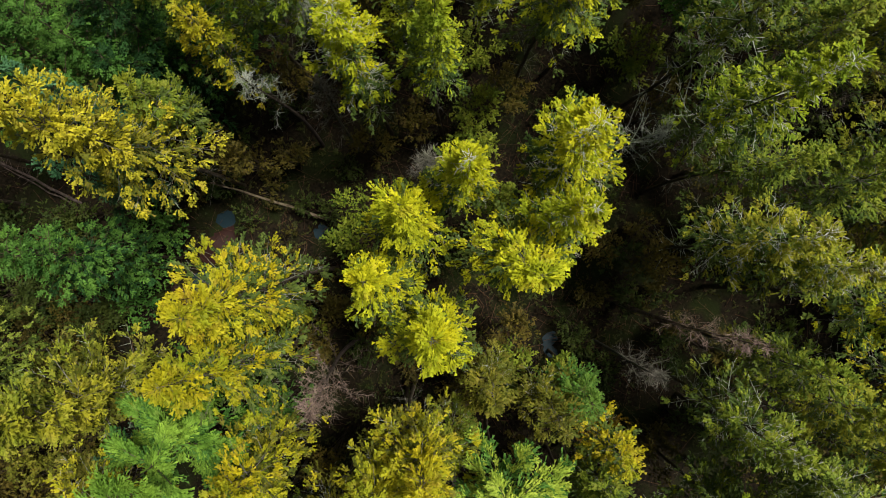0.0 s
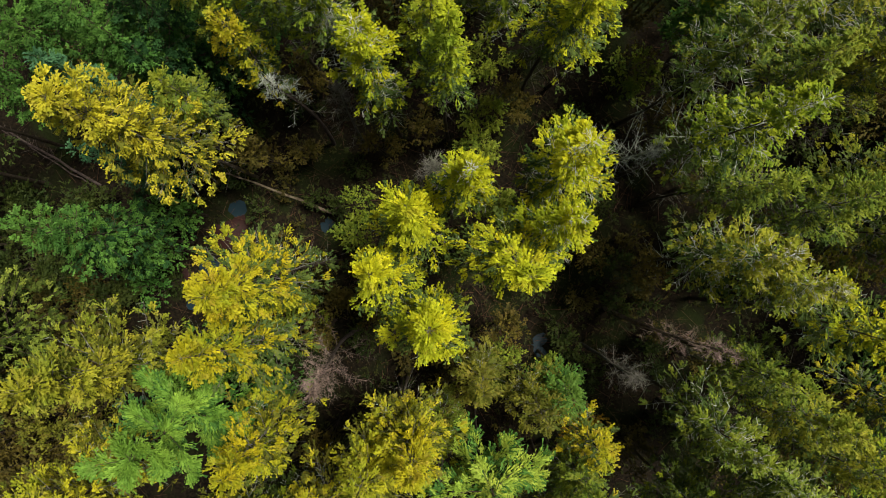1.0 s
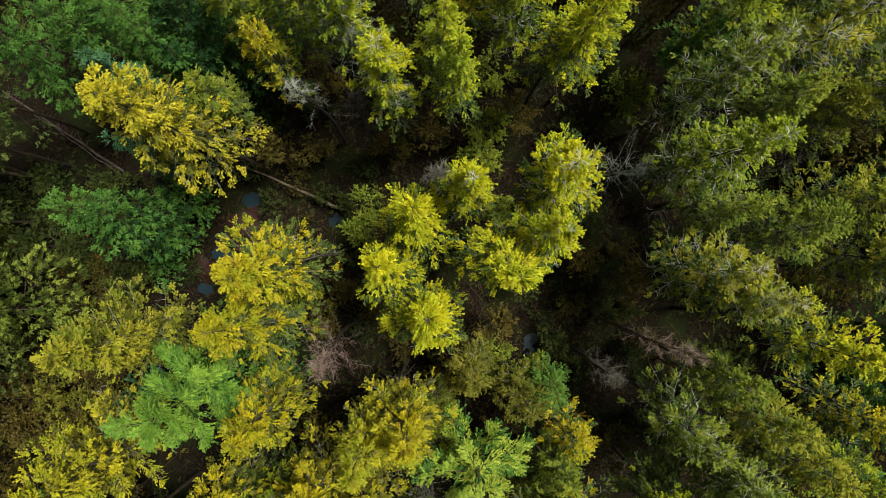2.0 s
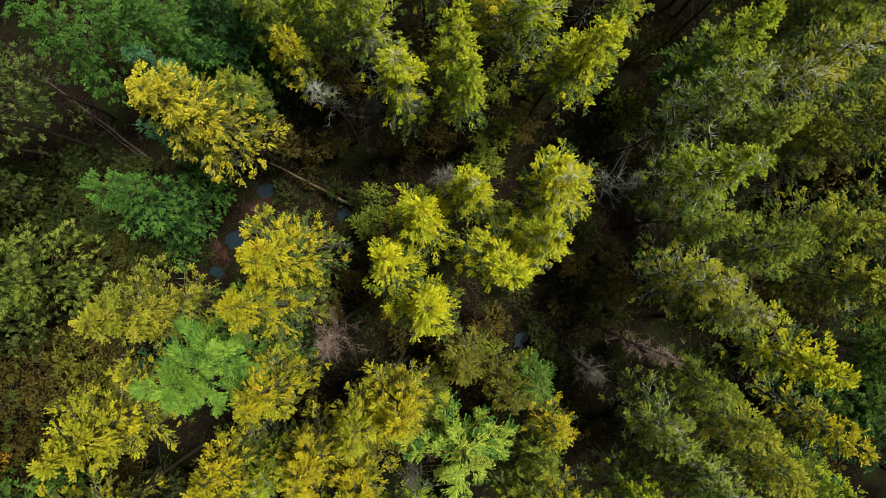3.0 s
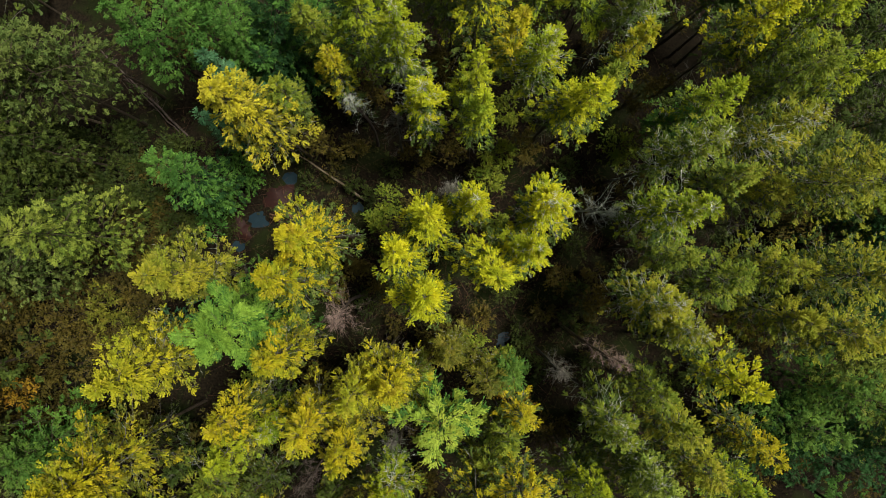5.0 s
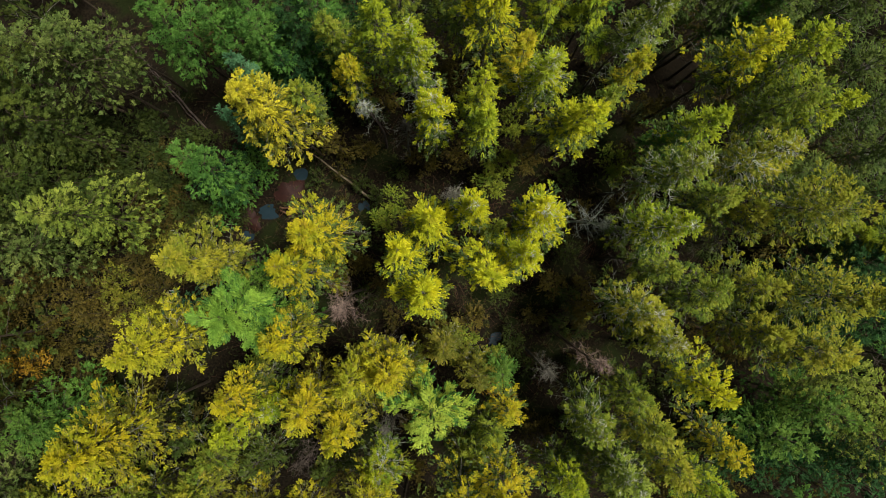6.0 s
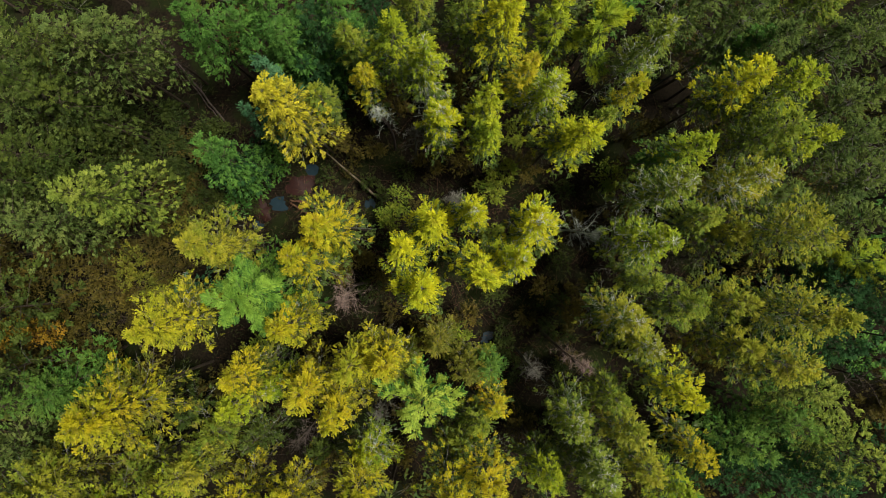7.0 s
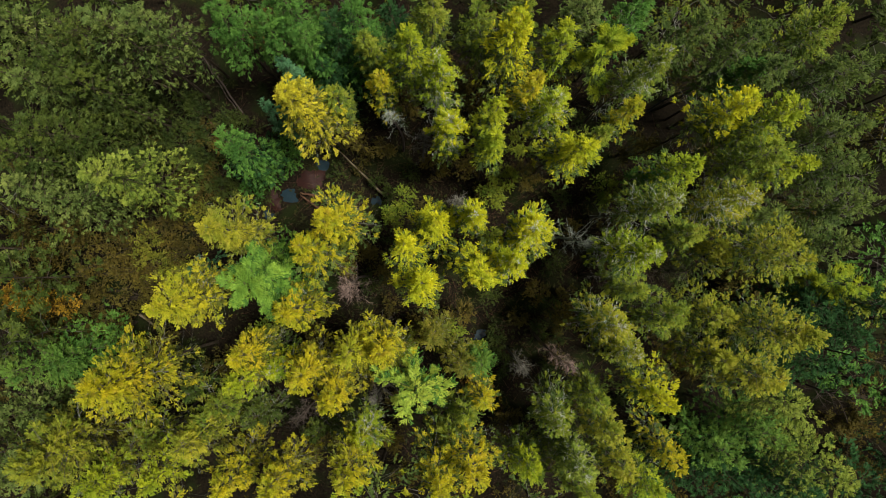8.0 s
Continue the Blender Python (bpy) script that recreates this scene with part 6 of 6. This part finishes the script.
shrub("shrub", "low brown-green bush on the forest floor", 10.58, 10.96, 4.5, 1.4, "moss", 656, dense=0.7)
shrub("shrub", "low dull green bush on the forest floor", 12.14, -2.12, 3.5, 0.9, "deep", 657, dense=0.7)
shrub("shrub", "low dull green bush on the forest floor", -6.13, -12.96, 2.5, 1.4, "deep", 658, dense=0.7)
shrub("shrub", "low brown-green bush on the forest floor", 5.75, 17.89, 4.5, 1.5, "moss", 659, dense=0.7)
shrub("shrub", "low brown-green bush on the forest floor", 16.28, -6.47, 3.5, 1.2, "moss", 660, dense=0.7)
shrub("shrub", "low dull green bush on the forest floor", 22.89, 5.61, 2.5, 1.0, "deep", 661, dense=0.7)
shrub("shrub", "low brown-green bush on the forest floor", 6.93, -14.07, 3.5, 1.3, "moss", 662, dense=0.7)
shrub("shrub", "low brown-green bush on the forest floor", 31.16, -0.93, 4.5, 1.6, "moss", 664, dense=0.7)
shrub("shrub", "low dull green bush on the forest floor", -2.85, -14.78, 4.5, 1.4, "deep", 665, dense=0.7)
shrub("shrub", "low brown-green bush on the forest floor", 13.25, -4.54, 3.5, 1.0, "moss", 666, dense=0.7)
shrub("shrub", "low brown-green bush on the forest floor", -8.76, -16.75, 4.5, 0.9, "moss", 667, dense=0.7)
shrub("shrub", "low dull green bush on the forest floor", 20.23, 21.69, 2.5, 1.0, "deep", 668, dense=0.7)
shrub("shrub", "low brown-green bush on the forest floor", 4.85, -9.93, 4.5, 1.2, "moss", 669, dense=0.7)
shrub("shrub", "low dull green bush on the forest floor", 14.46, -0.42, 4.5, 1.4, "deep", 670, dense=0.7)
shrub("shrub", "low dull green bush on the forest floor", 13.15, 14.41, 3.5, 1.0, "deep", 671, dense=0.7)
shrub("shrub", "low brown-green bush on the forest floor", 5.47, 3.98, 3.5, 1.1, "moss", 672, dense=0.7)
shrub("shrub", "low dull green bush on the forest floor", -2.91, 14.8, 3.5, 1.4, "deep", 673, dense=0.7)
shrub("shrub", "low brown-green bush on the forest floor", -14.14, -7.91, 3.5, 1.5, "moss", 674, dense=0.7)
shrub("shrub", "low dull green bush on the forest floor", -18.91, 0.63, 2.5, 1.1, "deep", 675, dense=0.7)
shrub("shrub", "low brown-green bush on the forest floor", 0.51, -9.29, 4.5, 1.1, "moss", 676, dense=0.7)
shrub("shrub", "low dull green bush on the forest floor", 23.79, 2.95, 4.5, 1.3, "deep", 677, dense=0.7)
shrub("shrub", "low dull green bush on the forest floor", 7.67, -13.43, 3.5, 1.5, "deep", 678, dense=0.7)
shrub("shrub", "low brown-green bush on the forest floor", 24.78, 13.44, 3.5, 1.6, "moss", 679, dense=0.7)
shrub("shrub", "low brown-green bush on the forest floor", -10.36, -20.11, 4.5, 1.0, "moss", 680, dense=0.7)
shrub("shrub", "low dull green bush on the forest floor", -2.25, 15.77, 2.5, 1.0, "deep", 681, dense=0.7)
shrub("shrub", "low brown-green bush on the forest floor", -8.48, -4.07, 3.5, 1.2, "moss", 682, dense=0.7)
shrub("shrub", "low brown-green bush on the forest floor", -4.53, -13.35, 2.5, 1.2, "moss", 683, dense=0.7)
shrub("shrub", "low brown-green bush on the forest floor", 21.5, 12.79, 2.5, 1.2, "moss", 684, dense=0.7)
shrub("shrub", "low dull green bush in a dark gap", -21.34, 1.63, 2.2, 1.1, "deep", 688)
shrub("shrub", "low dull green bush in a dark gap", -19.93, 2.06, 2.2, 1.1, "deep", 693)
shrub("shrub", "brown-green bush in the thicket", -22.98, -20.77, 3.5, 1.5, "moss", 695)
shrub("shrub", "brown-green bush in the thicket", -19.69, -0.65, 5.5, 1.4, "moss", 696)
shrub("shrub", "yellow-olive bush in the thicket", -25.09, -12.11, 2.5, 1.4, "moss", 697)
shrub("shrub", "yellow-olive bush in the thicket", -18.0, -11.72, 5.5, 1.6, "drab", 698)
shrub("shrub", "brown-green bush in the thicket", -21.57, -20.5, 5.5, 1.5, "moss", 699)
shrub("shrub", "brown-green bush in the thicket", -23.98, -13.79, 3.5, 1.5, "moss", 700)
shrub("shrub", "brown-green bush in the thicket", -22.54, -12.75, 3.5, 1.5, "moss", 701)
shrub("shrub", "yellow-olive bush in the thicket", -19.38, -6.39, 4.5, 1.4, "drab", 702)
shrub("shrub", "brown-green bush in the thicket", -20.37, -6.03, 2.5, 1.4, "moss", 703)
shrub("shrub", "brown-green bush in the thicket", -21.8, -8.55, 4.5, 1.2, "moss", 704)
shrub("shrub", "brown-green bush in the thicket", -23.5, -9.78, 3.5, 1.3, "moss", 705)
shrub("shrub", "brown-green bush in the thicket", -20.36, -2.97, 4.5, 1.1, "moss", 706)
shrub("shrub", "yellow-olive bush in the thicket", -22.44, -6.85, 2.5, 1.2, "drab", 707)
shrub("shrub", "brown-green bush in the thicket", -17.08, -18.14, 3.5, 1.3, "moss", 708)
shrub("shrub", "brown-green bush in the thicket", -27.76, -18.23, 3.5, 1.4, "moss", 709)
shrub("shrub", "brown-green bush in the thicket", -24.45, -7.58, 2.5, 1.3, "moss", 710)
shrub("shrub", "brown-green bush in the thicket", -28.95, -12.78, 3.5, 1.6, "moss", 711)
shrub("shrub", "brown-green bush in the thicket", -21.82, -13.88, 3.5, 1.1, "moss", 712)
shrub("shrub", "brown-green bush in the thicket", -20.25, -13.94, 4.5, 1.7, "moss", 713)
shrub("shrub", "brown-green bush in the thicket", -27.58, -20.04, 2.5, 1.6, "moss", 714)
shrub("shrub", "brown-green bush in the thicket", -25.48, -22.13, 3.5, 1.3, "moss", 715)
shrub("shrub", "yellow-olive bush in the thicket", -17.24, -13.68, 2.5, 1.2, "drab", 716)
shrub("shrub", "yellow-olive bush in the thicket", -19.92, -11.46, 2.5, 1.5, "drab", 717)
shrub("shrub", "brown-green bush in the thicket", -24.64, -7.6, 5.5, 1.2, "moss", 718)
shrub("shrub", "brown-green bush in the thicket", -28.5, -10.7, 3.5, 1.5, "moss", 719)
shrub("shrub", "brown-green bush in the thicket", -19.81, -10.43, 4.5, 1.6, "moss", 720)
shrub("shrub", "brown-green bush in the thicket", -18.82, -19.11, 3.5, 1.3, "moss", 721)
shrub("shrub", "brown-green bush in the thicket", -25.71, -11.07, 2.5, 1.3, "moss", 722)
shrub("shrub", "yellow-olive bush in the thicket", -22.26, -19.03, 3.5, 1.5, "drab", 723)
shrub("shrub", "brown-green bush in the thicket", -29.84, -10.75, 4.5, 1.4, "moss", 724)
shrub("shrub", "brown-green bush in the thicket", -18.04, -18.33, 2.5, 1.2, "moss", 725)
shrub("shrub", "brown-green bush in the thicket", -21.09, -19.77, 3.5, 1.3, "moss", 726)
shrub("shrub", "brown-green bush in the thicket", -18.78, -15.61, 4.5, 1.5, "moss", 727)
shrub("shrub", "brown-green bush in the thicket", -24.36, -17.93, 4.5, 1.2, "moss", 728)
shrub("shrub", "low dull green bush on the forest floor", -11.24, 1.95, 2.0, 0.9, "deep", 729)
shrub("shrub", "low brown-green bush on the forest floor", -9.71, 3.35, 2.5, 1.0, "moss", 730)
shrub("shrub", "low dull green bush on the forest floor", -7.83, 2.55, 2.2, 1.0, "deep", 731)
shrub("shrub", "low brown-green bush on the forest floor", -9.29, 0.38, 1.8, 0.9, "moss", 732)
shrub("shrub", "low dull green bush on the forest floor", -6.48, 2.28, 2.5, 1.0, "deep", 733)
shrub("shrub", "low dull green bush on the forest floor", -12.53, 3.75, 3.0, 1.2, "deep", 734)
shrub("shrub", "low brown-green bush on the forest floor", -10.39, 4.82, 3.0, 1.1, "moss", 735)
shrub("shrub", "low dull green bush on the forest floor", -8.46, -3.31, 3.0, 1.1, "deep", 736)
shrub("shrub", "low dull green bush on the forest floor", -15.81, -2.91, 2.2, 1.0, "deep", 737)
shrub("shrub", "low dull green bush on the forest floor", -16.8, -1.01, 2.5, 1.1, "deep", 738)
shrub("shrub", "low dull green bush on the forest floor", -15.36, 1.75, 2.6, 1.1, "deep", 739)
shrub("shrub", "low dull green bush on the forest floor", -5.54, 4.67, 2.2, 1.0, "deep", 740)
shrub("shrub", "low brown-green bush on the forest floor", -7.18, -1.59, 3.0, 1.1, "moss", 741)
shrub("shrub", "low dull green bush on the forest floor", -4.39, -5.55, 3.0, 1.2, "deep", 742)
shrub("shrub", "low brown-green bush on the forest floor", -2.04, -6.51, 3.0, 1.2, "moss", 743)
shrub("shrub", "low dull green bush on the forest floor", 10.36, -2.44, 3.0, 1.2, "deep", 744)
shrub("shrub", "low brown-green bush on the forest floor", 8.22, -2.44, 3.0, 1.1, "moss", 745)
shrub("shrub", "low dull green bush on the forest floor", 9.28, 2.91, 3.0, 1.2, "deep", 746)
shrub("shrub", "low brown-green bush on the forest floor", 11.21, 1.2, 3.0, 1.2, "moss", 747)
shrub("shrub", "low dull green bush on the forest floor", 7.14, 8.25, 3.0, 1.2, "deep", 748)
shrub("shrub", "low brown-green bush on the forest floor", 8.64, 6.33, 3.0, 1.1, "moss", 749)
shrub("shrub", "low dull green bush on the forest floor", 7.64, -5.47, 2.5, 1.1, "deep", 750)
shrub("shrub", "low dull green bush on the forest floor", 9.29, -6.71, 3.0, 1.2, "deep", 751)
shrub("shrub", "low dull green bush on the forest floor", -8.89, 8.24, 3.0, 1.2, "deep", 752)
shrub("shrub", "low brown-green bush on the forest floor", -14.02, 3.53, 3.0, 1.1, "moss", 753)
shrub("shrub", "low brown-green bush in the thicket", -21.34, -10.02, 2.5, 1.2, "moss", 754)
shrub("shrub", "low brown-green bush in the thicket", -20.59, -8.29, 2.5, 1.2, "moss", 755)
shrub("shrub", "low brown-green bush in the thicket", -22.97, -9.77, 3.0, 1.2, "moss", 756)
shrub("shrub", "low brown-green bush in the thicket", -18.86, -9.58, 2.5, 1.1, "moss", 757)
shrub("shrub", "low brown-green bush in the thicket", -22.03, -8.23, 3.0, 1.2, "moss", 758)
shrub("shrub", "low brown-green bush in the thicket", -21.5, -6.09, 3.0, 1.2, "moss", 759)
shrub("shrub", "low brown-green bush in the thicket", -19.51, -5.06, 2.5, 1.1, "moss", 760)
shrub("shrub", "low dull green bush in the thicket", -19.08, -3.77, 2.5, 1.1, "deep", 761)
shrub("shrub", "low brown-green bush in the thicket", -24.7, -10.37, 3.0, 1.3, "moss", 762)
